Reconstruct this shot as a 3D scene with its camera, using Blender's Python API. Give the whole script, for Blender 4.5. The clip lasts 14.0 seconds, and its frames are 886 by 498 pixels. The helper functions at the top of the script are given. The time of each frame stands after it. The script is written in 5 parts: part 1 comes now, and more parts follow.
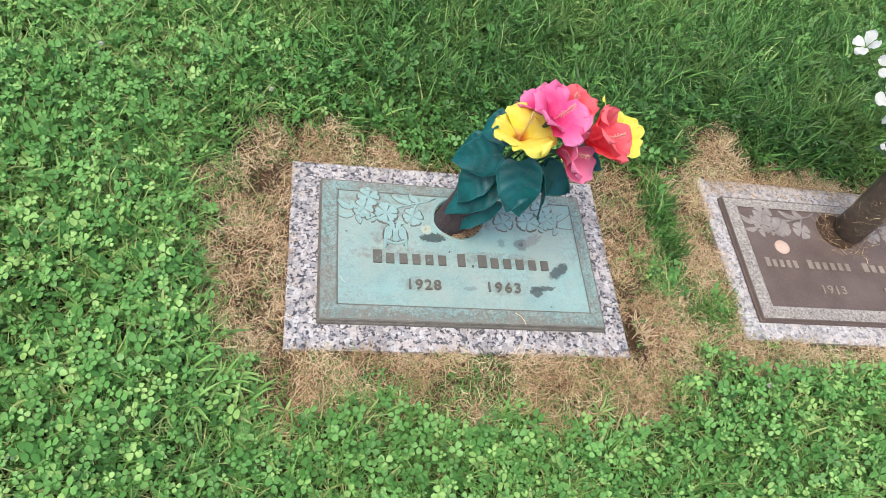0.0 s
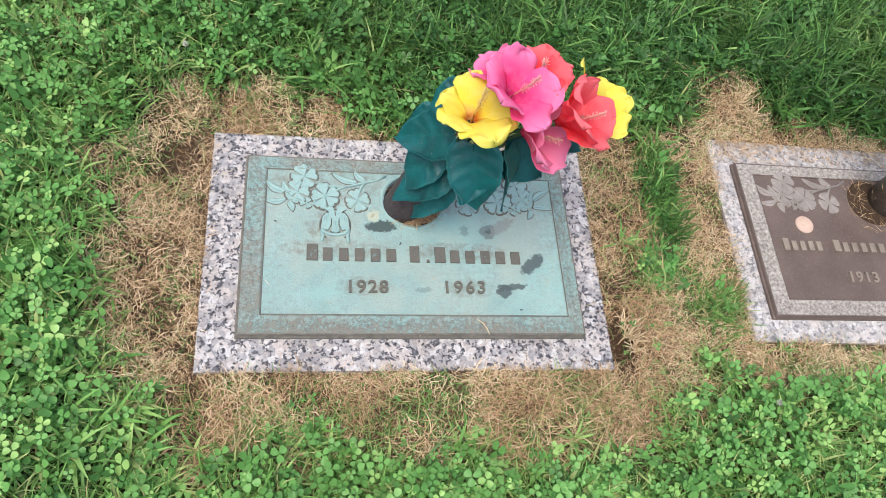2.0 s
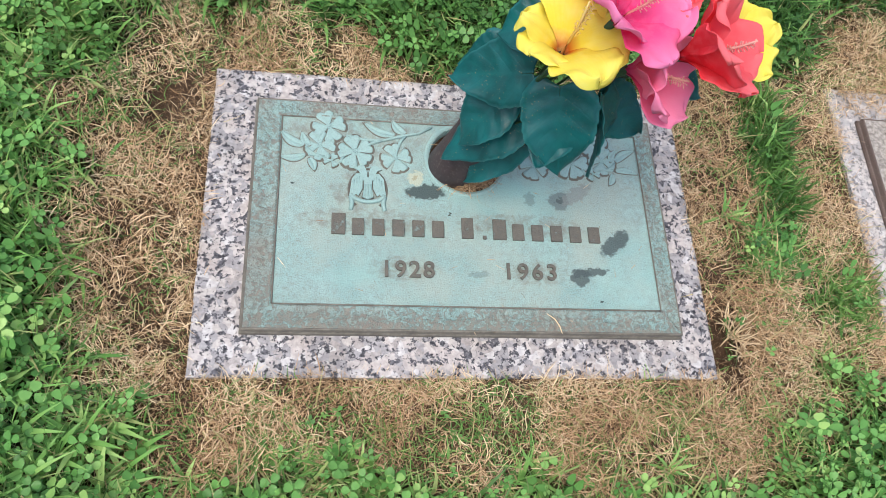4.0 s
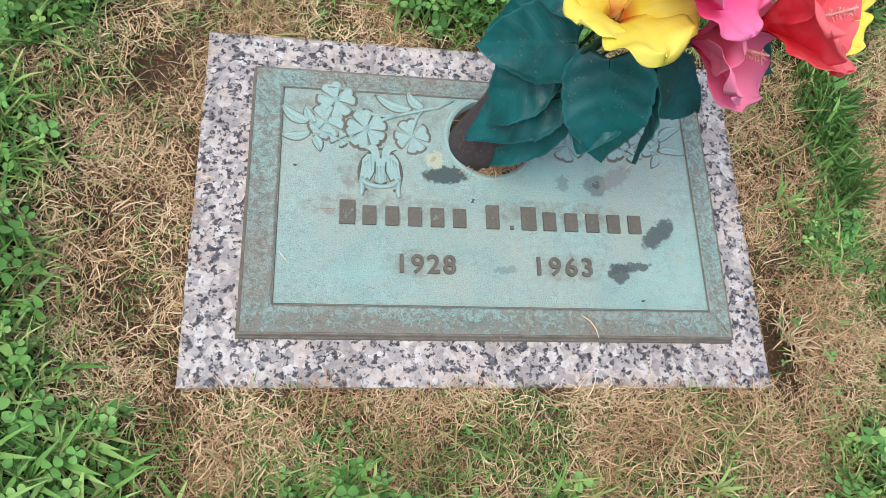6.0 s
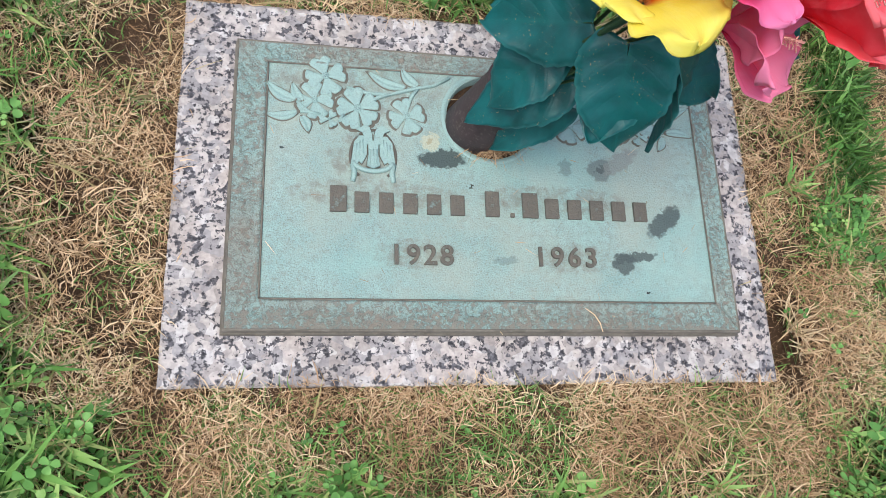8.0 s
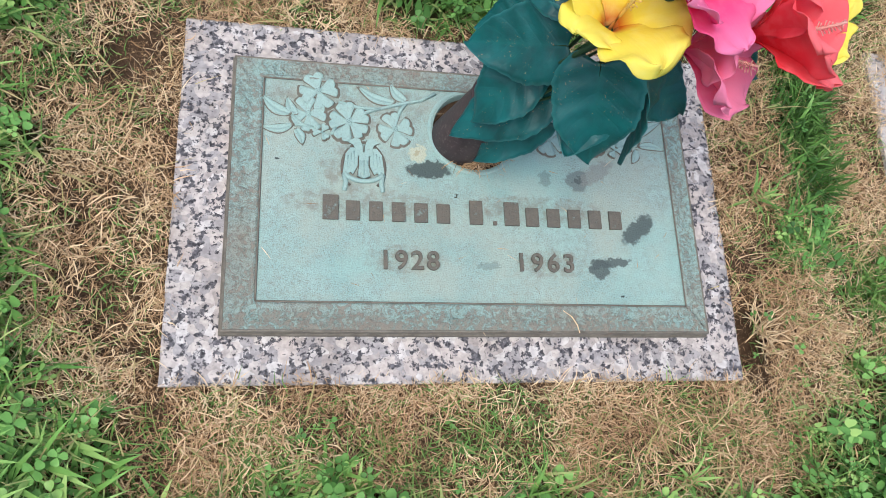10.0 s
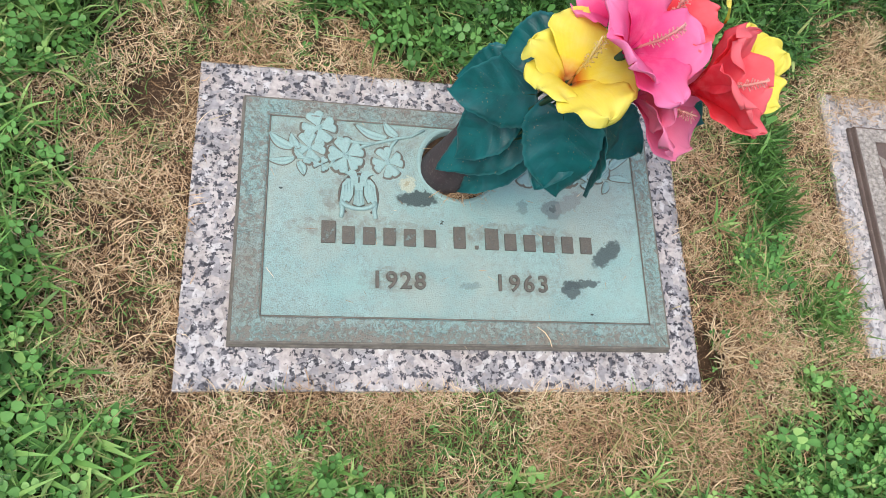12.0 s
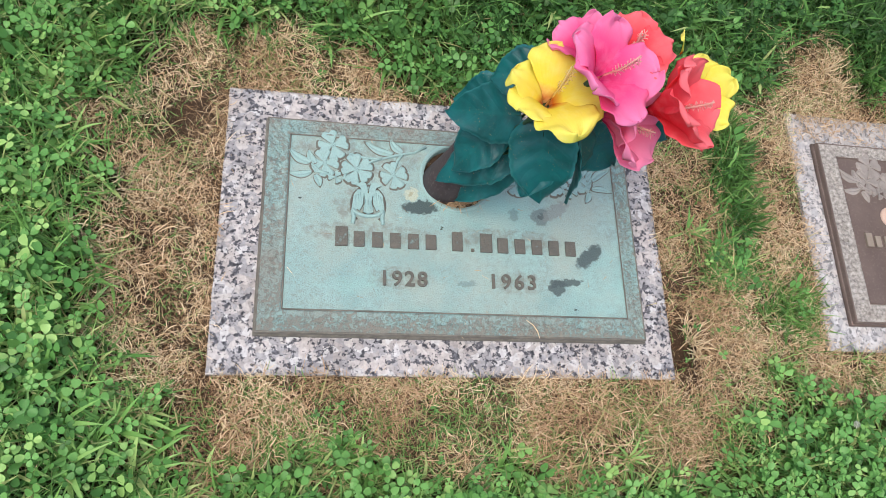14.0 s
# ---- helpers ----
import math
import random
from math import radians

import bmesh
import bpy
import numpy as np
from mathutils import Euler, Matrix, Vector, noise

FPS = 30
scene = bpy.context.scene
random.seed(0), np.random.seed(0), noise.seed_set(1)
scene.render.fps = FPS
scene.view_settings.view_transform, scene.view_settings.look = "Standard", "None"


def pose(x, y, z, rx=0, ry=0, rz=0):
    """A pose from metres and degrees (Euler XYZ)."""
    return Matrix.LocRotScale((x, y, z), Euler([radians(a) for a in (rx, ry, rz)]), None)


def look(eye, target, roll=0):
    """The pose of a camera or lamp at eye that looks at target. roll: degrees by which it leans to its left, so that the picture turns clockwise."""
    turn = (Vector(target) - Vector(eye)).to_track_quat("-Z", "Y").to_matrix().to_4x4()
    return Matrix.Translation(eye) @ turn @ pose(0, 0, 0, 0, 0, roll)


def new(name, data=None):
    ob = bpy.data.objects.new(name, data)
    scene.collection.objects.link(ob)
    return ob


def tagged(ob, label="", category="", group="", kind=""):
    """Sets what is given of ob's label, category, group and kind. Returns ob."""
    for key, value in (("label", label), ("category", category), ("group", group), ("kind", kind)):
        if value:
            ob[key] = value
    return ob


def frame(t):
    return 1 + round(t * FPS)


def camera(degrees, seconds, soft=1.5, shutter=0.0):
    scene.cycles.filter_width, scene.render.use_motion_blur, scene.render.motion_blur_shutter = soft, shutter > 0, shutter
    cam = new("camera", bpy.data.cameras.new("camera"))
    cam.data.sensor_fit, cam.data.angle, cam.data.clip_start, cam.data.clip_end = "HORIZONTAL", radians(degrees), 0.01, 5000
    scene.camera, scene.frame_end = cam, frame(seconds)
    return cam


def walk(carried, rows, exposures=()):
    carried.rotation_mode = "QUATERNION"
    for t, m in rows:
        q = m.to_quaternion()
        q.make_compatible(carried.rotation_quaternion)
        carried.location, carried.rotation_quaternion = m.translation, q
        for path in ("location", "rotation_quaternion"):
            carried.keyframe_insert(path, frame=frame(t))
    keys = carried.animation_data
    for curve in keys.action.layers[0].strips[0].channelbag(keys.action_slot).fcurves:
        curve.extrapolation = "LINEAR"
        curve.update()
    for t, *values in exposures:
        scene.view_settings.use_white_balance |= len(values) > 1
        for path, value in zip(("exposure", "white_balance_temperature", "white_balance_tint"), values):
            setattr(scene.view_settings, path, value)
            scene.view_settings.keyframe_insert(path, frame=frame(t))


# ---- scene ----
cam = camera(63.5, 14.0, soft=0.9)
PATH = [
    (0, (-0.003, -0.598, 1.255), (0.423, 0.491, -0.367), 20.8),
    (0.5, (-0.023, -0.5, 1.254), (0.516, 0.492, -0.397), 23.9),
    (1, (0.008, -0.44, 1.228), (0.574, 0.485, -0.452), 25.3),
    (1.5, (0.115, -0.386, 1.206), (0.6, 0.519, -0.511), 23.7),
    (2, (0.167, -0.349, 1.146), (0.549, 0.533, -0.608), 22.2),
    (2.5, (0.169, -0.3, 1.082), (0.502, 0.548, -0.698), 21.4),
    (3, (0.161, -0.258, 1.02), (0.493, 0.56, -0.775), 21.8),
    (3.2, (0.161, -0.246, 0.993), (0.497, 0.564, -0.805), 22.3),
    (5.5, (0.157, -0.139, 0.837), (0.48, 0.544, -1.014), 25.4),
    (6, (0.16, -0.121, 0.821), (0.477, 0.537, -1.041), 25.9),
    (6.5, (0.158, -0.102, 0.803), (0.476, 0.498, -1.078), 28.0),
    (7, (0.158, -0.093, 0.793), (0.489, 0.481, -1.094), 30.0),
    (7.5, (0.152, -0.085, 0.781), (0.51, 0.491, -1.1), 31.7),
    (8, (0.145, -0.073, 0.782), (0.526, 0.478, -1.102), 34.5),
    (10.5, (0.135, -0.095, 0.846), (0.555, 0.486, -1.021), 35.7),
    (11, (0.135, -0.1, 0.867), (0.553, 0.487, -0.999), 35.4),
    (11.5, (0.135, -0.111, 0.89), (0.548, 0.49, -0.973), 34.6),
    (12, (0.132, -0.117, 0.921), (0.551, 0.511, -0.931), 34.2),
    (12.5, (0.13, -0.135, 0.947), (0.552, 0.525, -0.893), 33.1),
    (13, (0.129, -0.152, 0.973), (0.551, 0.51, -0.867), 33.1),
    (13.5, (0.123, -0.166, 0.997), (0.539, 0.5, -0.842), 32.5),
    (14, (0.119, -0.183, 1.032), (0.514, 0.499, -0.806), 30.7),
]
walk(cam, [(t, look(eye, target, roll)) for t, eye, target, roll in PATH], [(0.0, 0.48), (3.0, 0.43), (5.5, 0.31), (14.0, 0.31)])

# ---- world, sun, exposure ----
world = bpy.data.worlds.new("overcast_sky")
world.use_nodes = True
scene.world = world
wn = world.node_tree
sky = wn.nodes.new("ShaderNodeTexSky")
sky.sky_type = 'NISHITA'
sky.sun_disc = False
sky.sun_elevation = radians(75)
sky.sun_rotation = radians(-132)
sky.air_density, sky.dust_density, sky.ozone_density = 1.0, 4.0, 1.0
wn.links.new(sky.outputs[0], wn.nodes["Background"].inputs[0])
wn.nodes["Background"].inputs[1].default_value = 0.15
sun = new("sun", bpy.data.lights.new("sun", 'SUN'))
sun.data.energy, sun.data.angle, sun.data.color = 1.9, radians(42), (1.0, 0.95, 0.86)
sun.matrix_world = look((-0.75, -0.75, 3.0), (0.3, 0.2, 0.0))

# ---- materials ----


class Nodes:
    """Short hands for one node tree."""

    def __init__(self, name):
        self.mat = bpy.data.materials.new(name)
        self.mat.use_nodes = True
        self.t = self.mat.node_tree
        self.bsdf = self.t.nodes["Principled BSDF"]
        self.out = self.t.nodes["Material Output"]
        self.tc = self.t.nodes.new("ShaderNodeTexCoord")

    def put(self, socket, value):
        if isinstance(value, bpy.types.NodeSocket):
            self.t.links.new(value, socket)
        elif isinstance(value, tuple) and len(value) == 3 and socket.type == 'RGBA':
            socket.default_value = (*value, 1)
        else:
            socket.default_value = value

    def noise(self, scale, detail=4.0, rough=0.55, vec=None, distort=0.0):
        n = self.t.nodes.new("ShaderNodeTexNoise")
        n.inputs["Scale"].default_value, n.inputs["Detail"].default_value = scale, detail
        n.inputs["Roughness"].default_value, n.inputs["Distortion"].default_value = rough, distort
        self.t.links.new(vec or self.tc.outputs["Object"], n.inputs["Vector"])
        return n

    def voronoi(self, scale, feature='F1', vec=None):
        n = self.t.nodes.new("ShaderNodeTexVoronoi")
        n.feature = feature
        n.inputs["Scale"].default_value = scale
        self.t.links.new(vec or self.tc.outputs["Object"], n.inputs["Vector"])
        return n

    def ramp(self, fac, stops, hard=False):
        n = self.t.nodes.new("ShaderNodeValToRGB")
        el = n.color_ramp.elements
        while len(el) < len(stops):
            el.new(0.5)
        for e, (p, c) in zip(el, stops):
            e.position, e.color = p, (*c, 1) if isinstance(c, tuple) else (c, c, c, 1)
        if hard:
            n.color_ramp.interpolation = 'CONSTANT'
        self.put(n.inputs[0], fac)
        return n.outputs[0]

    def mix(self, fac, a, b, kind='MIX'):
        n = self.t.nodes.new("ShaderNodeMix")
        n.data_type, n.blend_type = 'RGBA', kind
        self.put(n.inputs[0], fac)
        self.put(n.inputs[6], a)
        self.put(n.inputs[7], b)
        return n.outputs[2]

    def math(self, op, a, b=0.0, c=0.0):
        n = self.t.nodes.new("ShaderNodeMath")
        n.operation = op
        for i, v in enumerate((a, b, c)):
            self.put(n.inputs[i], v)
        return n.outputs[0]

    def attr(self, name):
        n = self.t.nodes.new("ShaderNodeAttribute")
        n.attribute_name = name
        return n.outputs["Fac"]

    def bump(self, height, strength, distance):
        n = self.t.nodes.new("ShaderNodeBump")
        n.inputs["Strength"].default_value, n.inputs["Distance"].default_value = strength, distance
        self.put(n.inputs["Height"], height)
        self.t.links.new(n.outputs[0], self.bsdf.inputs["Normal"])
        return n.outputs[0]

    def done(self, colour, rough, metal=0.0, spec=0.5):
        self.put(self.bsdf.inputs["Base Color"], colour)
        self.put(self.bsdf.inputs["Roughness"], rough)
        self.put(self.bsdf.inputs["Metallic"], metal)
        self.bsdf.inputs["Specular IOR Level"].default_value = spec
        return self.mat

    def thin(self, colour, share):
        """Let some light through a leaf or a petal."""
        tr = self.t.nodes.new("ShaderNodeBsdfTranslucent")
        self.put(tr.inputs[0], colour)
        m = self.t.nodes.new("ShaderNodeMixShader")
        m.inputs[0].default_value = share
        self.t.links.new(self.bsdf.outputs[0], m.inputs[1])
        self.t.links.new(tr.outputs[0], m.inputs[2])
        self.t.links.new(m.outputs[0], self.out.inputs[0])


def warped(n, scale, amount):
    """Object coordinates pushed about by noise."""
    ns = n.noise(scale, 3.0)
    v = n.t.nodes.new("ShaderNodeVectorMath")
    v.operation = 'MULTIPLY_ADD'
    n.t.links.new(ns.outputs["Color"], v.inputs[0])
    v.inputs[1].default_value = (amount,) * 3
    n.t.links.new(n.tc.outputs["Object"], v.inputs[2])
    return v.outputs[0]


def granite_material(name, dark_from, dark_to, light):
    n = Nodes(name)
    vec = warped(n, 60, 0.012)
    crystals = n.voronoi(98, vec=vec)
    sep = n.t.nodes.new("ShaderNodeSeparateColor")
    n.t.links.new(crystals.outputs["Color"], sep.inputs[0])
    base = n.ramp(sep.outputs[0], [(0.0, (0.42, 0.395, 0.39)), (0.22, (0.545, 0.515, 0.505)), (0.38, (0.36, 0.355, 0.37)),
                                   (0.55, (0.60, 0.595, 0.60)), (0.72, (0.39, 0.385, 0.40)), (0.86, (0.53, 0.503, 0.488))], True)
    big = n.voronoi(34, vec=vec)
    sepb = n.t.nodes.new("ShaderNodeSeparateColor")
    n.t.links.new(big.outputs["Color"], sepb.inputs[0])
    base = n.mix(n.ramp(sepb.outputs[1], [(0.0, 0.0), (0.82, 0.75)], True), base, (0.55, 0.505, 0.485))
    dark = n.noise(104, 6.0, 0.66, vec=vec)
    fine = n.noise(190, 3.0, 0.6)
    both = n.math('MULTIPLY_ADD', fine.outputs[0], 0.35, dark.outputs[0])
    mask = n.ramp(both, [(0.0, 1.0), (dark_from, 1.0), (dark_to, 0.0)])
    col = n.mix(mask, base, n.mix(n.ramp(fine.outputs[0], [(0.35, 0.0), (0.65, 1.0)]), (0.030, 0.032, 0.040), (0.190, 0.194, 0.222)))
    cloud = n.noise(160, 3.0, 0.5)
    col = n.mix(n.ramp(cloud.outputs[0], [(0.35, 0.7), (0.64, 0.05)]), col, (0.60, 0.59, 0.61), 'MULTIPLY')
    stain = n.noise(9, 4.0)
    col = n.mix(n.ramp(stain.outputs[0], [(0.45, 0.0), (0.75, 0.4)]), col, (0.36, 0.30, 0.22), 'MULTIPLY')
    col = n.mix(light, col, (0.62, 0.61, 0.60))
    n.bump(fine.outputs[0], 0.35, 0.001)
    return n.done(col, n.ramp(dark.outputs[0], [(0.3, 0.48), (0.7, 0.66)]), 0.0, 0.22)


def ellipse(n, vec, cx, cy, rx, ry, turn):
    """1 inside a soft, ragged ellipse on the plate."""
    m = n.t.nodes.new("ShaderNodeMapping")
    m.vector_type = 'TEXTURE'
    m.inputs["Location"].default_value = (cx, cy, 0)
    m.inputs["Rotation"].default_value = (0, 0, radians(turn))
    m.inputs["Scale"].default_value = (rx, ry, 1000)
    n.t.links.new(vec, m.inputs[0])
    ln = n.t.nodes.new("ShaderNodeVectorMath")
    ln.operation = 'LENGTH'
    n.t.links.new(m.outputs[0], ln.inputs[0])
    return n.ramp(ln.outputs[1], [(0.80, 1.0), (1.12, 0.0)])


def patina_material(name, brown, stains=False, rim=False, flaky=False):
    """Verdigris on cast bronze; brown: how much bare metal shows."""
    n = Nodes(name)
    a, b, c = n.noise(14, 5.0, 0.6), n.noise(120, 5.0, 0.65), n.noise(700, 2.0)
    verd = n.mix(n.ramp(a.outputs[0], [(0.3, 0.0), (0.7, 1.0)]), (0.225, 0.368, 0.360), (0.335, 0.500, 0.485))
    verd = n.mix(n.ramp(b.outputs[0], [(0.45, 0.0), (0.75, 0.7)]), verd, (0.35, 0.50, 0.47))
    verd = n.mix(n.ramp(c.outputs[0], [(0.47, 0.0), (0.68, 0.6)]), verd, (0.16, 0.19, 0.165))
    metal = n.mix(b.outputs[0], (0.050, 0.041, 0.034), (0.165, 0.130, 0.106))
    worn = n.math('ADD', n.math('MULTIPLY', a.outputs[0], 0.35), n.math('MULTIPLY', b.outputs[0], 0.65))
    edge = n.ramp(worn, [(max(0.02, 0.62 - brown * 0.32 - 0.07), 0.0), (0.62 - brown * 0.32 + 0.09, 1.0)])
    edge = n.math('SUBTRACT', 1.0, edge)
    mask = n.math('SUBTRACT', 1.0, edge)
    mask = n.math('MULTIPLY', mask, min(1.0, brown))
    col = n.mix(mask, verd, metal)
    grit = n.noise(330, 4.0, 0.7)
    col = n.mix(n.ramp(grit.outputs[0], [(0.56, 0.0), (0.70, 0.55)]), col, (0.15, 0.13, 0.10))
    if flaky:
        fl = n.noise(95, 9.0, 0.74, distort=1.4)
        tide = n.noise(7, 3.0)
        sep = n.t.nodes.new("ShaderNodeSeparateXYZ")
        n.t.links.new(n.tc.outputs["Object"], sep.inputs[0])
        front = n.ramp(sep.outputs[1], [(0.060, 0.085), (0.082, 0.0)])
        flake = n.math('ADD', fl.outputs[0], front)
        col = n.mix(n.ramp(tide.outputs[0], [(0.42, 0.0), (0.62, 0.55)]), col, n.mix(fl.outputs[0], (0.16, 0.135, 0.11), (0.36, 0.31, 0.26)))
        col = n.mix(n.ramp(flake, [(0.53, 0.0), (0.57, 0.72)]), col, n.mix(b.outputs[0], (0.13, 0.105, 0.085), (0.31, 0.255, 0.215)))
        col = n.mix(n.ramp(flake, [(0.49, 0.0), (0.53, 0.5), (0.57, 0.0)]), col, (0.055, 0.055, 0.05))
    if rim:
        col = n.mix(n.ramp(n.attr('rim'), [(0.35, 0.0), (0.75, 0.9)]), n.mix(0.35, col, (0.27, 0.42, 0.41)), (0.120, 0.100, 0.080))
    rough = n.ramp(b.outputs[0], [(0.3, 0.5), (0.7, 0.72)])
    if stains:
        vec = warped(n, 150, 0.018)
        shift = n.t.nodes.new("ShaderNodeVectorMath")
        shift.operation = 'SUBTRACT'
        n.t.links.new(vec, shift.inputs[0])
        shift.inputs[1].default_value = (0.009, 0.009, 0.009)
        v = shift.outputs[0]
        tan = n.noise(22, 4.0)
        col = n.mix(n.ramp(tan.outputs[0], [(0.45, 0.0), (0.68, 0.5)]), col, (0.330, 0.400, 0.355))
        wash = n.noise(5.5, 3.0, 0.5, distort=0.8)
        col = n.mix(n.ramp(wash.outputs[0], [(0.50, 0.0), (0.66, 0.55)]), col, (0.270, 0.480, 0.455))
        col = n.mix(n.ramp(wash.outputs[0], [(0.34, 0.4), (0.46, 0.0)]), col, (0.350, 0.400, 0.350))
        grime = n.ramp(n.noise(75, 5.0, 0.7).outputs[0], [(0.40, 0.0), (0.62, 1.0)])
        for cx, cy, rx, ry, turn in ((0.225, 0.215, 0.105, 0.020, 0), (0.440, 0.215, 0.100, 0.020, 0), (0.268, 0.144, 0.052, 0.020, 0), (0.462, 0.144, 0.052, 0.020, 0), (0.205, 0.262, 0.040, 0.034, 0), (0.20, 0.345, 0.12, 0.035, 0)):
            col = n.mix(n.math('MULTIPLY', n.math('MULTIPLY', ellipse(n, v, cx, cy, rx, ry, turn), grime), 0.55), col, (0.170, 0.150, 0.120))
        for cx, cy, rx, ry, turn, hue, share in (
                (0.303, 0.262, 0.031, 0.0125, 2, (0.055, 0.078, 0.078), 0.93),
                (0.520, 0.139, 0.016, 0.014, 0, (0.068, 0.092, 0.094), 0.88),
                (0.535, 0.146, 0.030, 0.0070, 8, (0.068, 0.092, 0.094), 0.88),
                (0.578, 0.193, 0.031, 0.0130, 40, (0.066, 0.090, 0.092), 0.90),
                (0.499, 0.257, 0.018, 0.016, 0, (0.14, 0.175, 0.17), 0.8),
                (0.500, 0.258, 0.007, 0.005, 20, (0.06, 0.08, 0.085), 0.7),
                (0.528, 0.270, 0.032, 0.012, 35, (0.22, 0.24, 0.225), 0.65),
                (0.455, 0.258, 0.009, 0.012, 10, (0.12, 0.17, 0.165), 0.5),
                (0.372, 0.139, 0.018, 0.0042, 8, (0.10, 0.15, 0.145), 0.42),
                (0.289, 0.283, 0.0125, 0.0115, 0, (0.44, 0.47, 0.36), 0.85),
                (0.288, 0.284, 0.004, 0.003, 0, (0.32, 0.30, 0.20), 0.8),
                (0.546, 0.103, 0.003, 0.002, 0, (0.03, 0.04, 0.04), 1.0),
                (0.118, 0.268, 0.003, 0.002, 0, (0.05, 0.07, 0.07), 1.0),
                (0.335, 0.229, 0.002, 0.002, 0, (0.05, 0.06, 0.05), 1.0)):
            col = n.mix(n.math('MULTIPLY', ellipse(n, v, cx, cy, rx, ry, turn), share), col, hue)
    rough_cast = n.noise(480, 3.0, 0.6)
    n.bump(n.math('MULTIPLY_ADD', b.outputs[0], 1.4 if flaky else 0.7, n.math('MULTIPLY', rough_cast.outputs[0], 0.9)), 0.3 if rim else 0.75, 0.0006 if rim else 0.0022 if flaky else 0.0014)
    return n.done(col, rough, 0.0, 0.22)


def bronze_material(name, dark, light, metal, scale=18, gloss=0.5):
    n = Nodes(name)
    a, b = n.noise(scale, 5.0, 0.6), n.noise(240, 4.0, 0.65)
    col = n.mix(n.ramp(a.outputs[0], [(0.3, 0.0), (0.75, 1.0)]), dark, light)
    col = n.mix(n.ramp(b.outputs[0], [(0.55, 0.0), (0.78, 0.5)]), col, (0.26, 0.23, 0.19))
    n.bump(b.outputs[0], 0.3, 0.0008)
    return n.done(col, n.ramp(a.outputs[0], [(0.3, 0.42), (0.7, 0.62)]), metal, gloss)


def soil_material():
    n = Nodes("turf_soil")
    a, b, c = n.noise(1.7, 5.0), n.noise(24, 6.0, 0.65), n.noise(260, 4.0, 0.7)
    soil = n.mix(b.outputs[0], (0.020, 0.013, 0.009), (0.095, 0.058, 0.035))
    soil = n.mix(n.ramp(c.outputs[0], [(0.5, 0.0), (0.72, 0.6)]), soil, (0.15, 0.100, 0.062))
    # Near-black turf under thick lawn: shade between plants painted into the colour.
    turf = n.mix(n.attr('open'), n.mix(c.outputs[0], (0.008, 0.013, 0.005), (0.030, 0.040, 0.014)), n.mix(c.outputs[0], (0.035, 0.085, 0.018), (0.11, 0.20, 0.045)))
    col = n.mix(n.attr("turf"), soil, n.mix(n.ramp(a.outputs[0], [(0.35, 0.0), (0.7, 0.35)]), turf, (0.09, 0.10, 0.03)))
    n.bump(n.math('MULTIPLY_ADD', c.outputs[0], 0.5, b.outputs[0]), 0.8, 0.006)
    return n.done(col, 0.92, 0.0, 0.2)


def leaf_material(name, stops, share, rough=0.5, patch=(0.1, 0.14, 0.03)):
    """Living or dry leaves; each plant has its own shade."""
    n = Nodes(name)
    col = n.ramp(n.attr("vary"), stops)
    area = n.noise(5.5, 3.0)
    col = n.mix(n.ramp(area.outputs[0], [(0.42, 0.0), (0.75, 0.45)]), col, patch)
    grain = n.noise(350, 3.0)
    col = n.mix(n.math('MULTIPLY', grain.outputs[0], 0.15), col, (0.25, 0.32, 0.12))
    n.thin(col, share)
    return n.done(col, rough, 0.0, 0.24)


def petal_material(name, stops, grain_tint):
    n = Nodes(name)
    col = n.ramp(n.attr("along"), stops)
    weave = n.noise(60, 4.0)
    col = n.mix(n.ramp(weave.outputs[0], [(0.45, 0.0), (0.8, 0.55)]), col, grain_tint)
    fan = n.t.nodes.new("ShaderNodeCombineXYZ")
    n.put(fan.inputs[0], n.math('MULTIPLY', n.attr("across"), 13.0))
    n.put(fan.inputs[1], n.math('MULTIPLY', n.attr("along"), 1.3))
    veins = n.noise(1.0, 4.0, 0.6, vec=fan.outputs[0])
    col = n.mix(n.ramp(veins.outputs[0], [(0.36, 0.35), (0.56, 0.0)]), col, n.mix(0.10, col, stops[min(1, len(stops) - 1)][1]))
    n.bump(n.math('MULTIPLY_ADD', n.noise(900, 2.0).outputs[0], 0.12, veins.outputs[0]), 0.30, 0.0016)
    n.thin(col, 0.42)
    return n.done(col, 0.62, 0.0, 0.22)


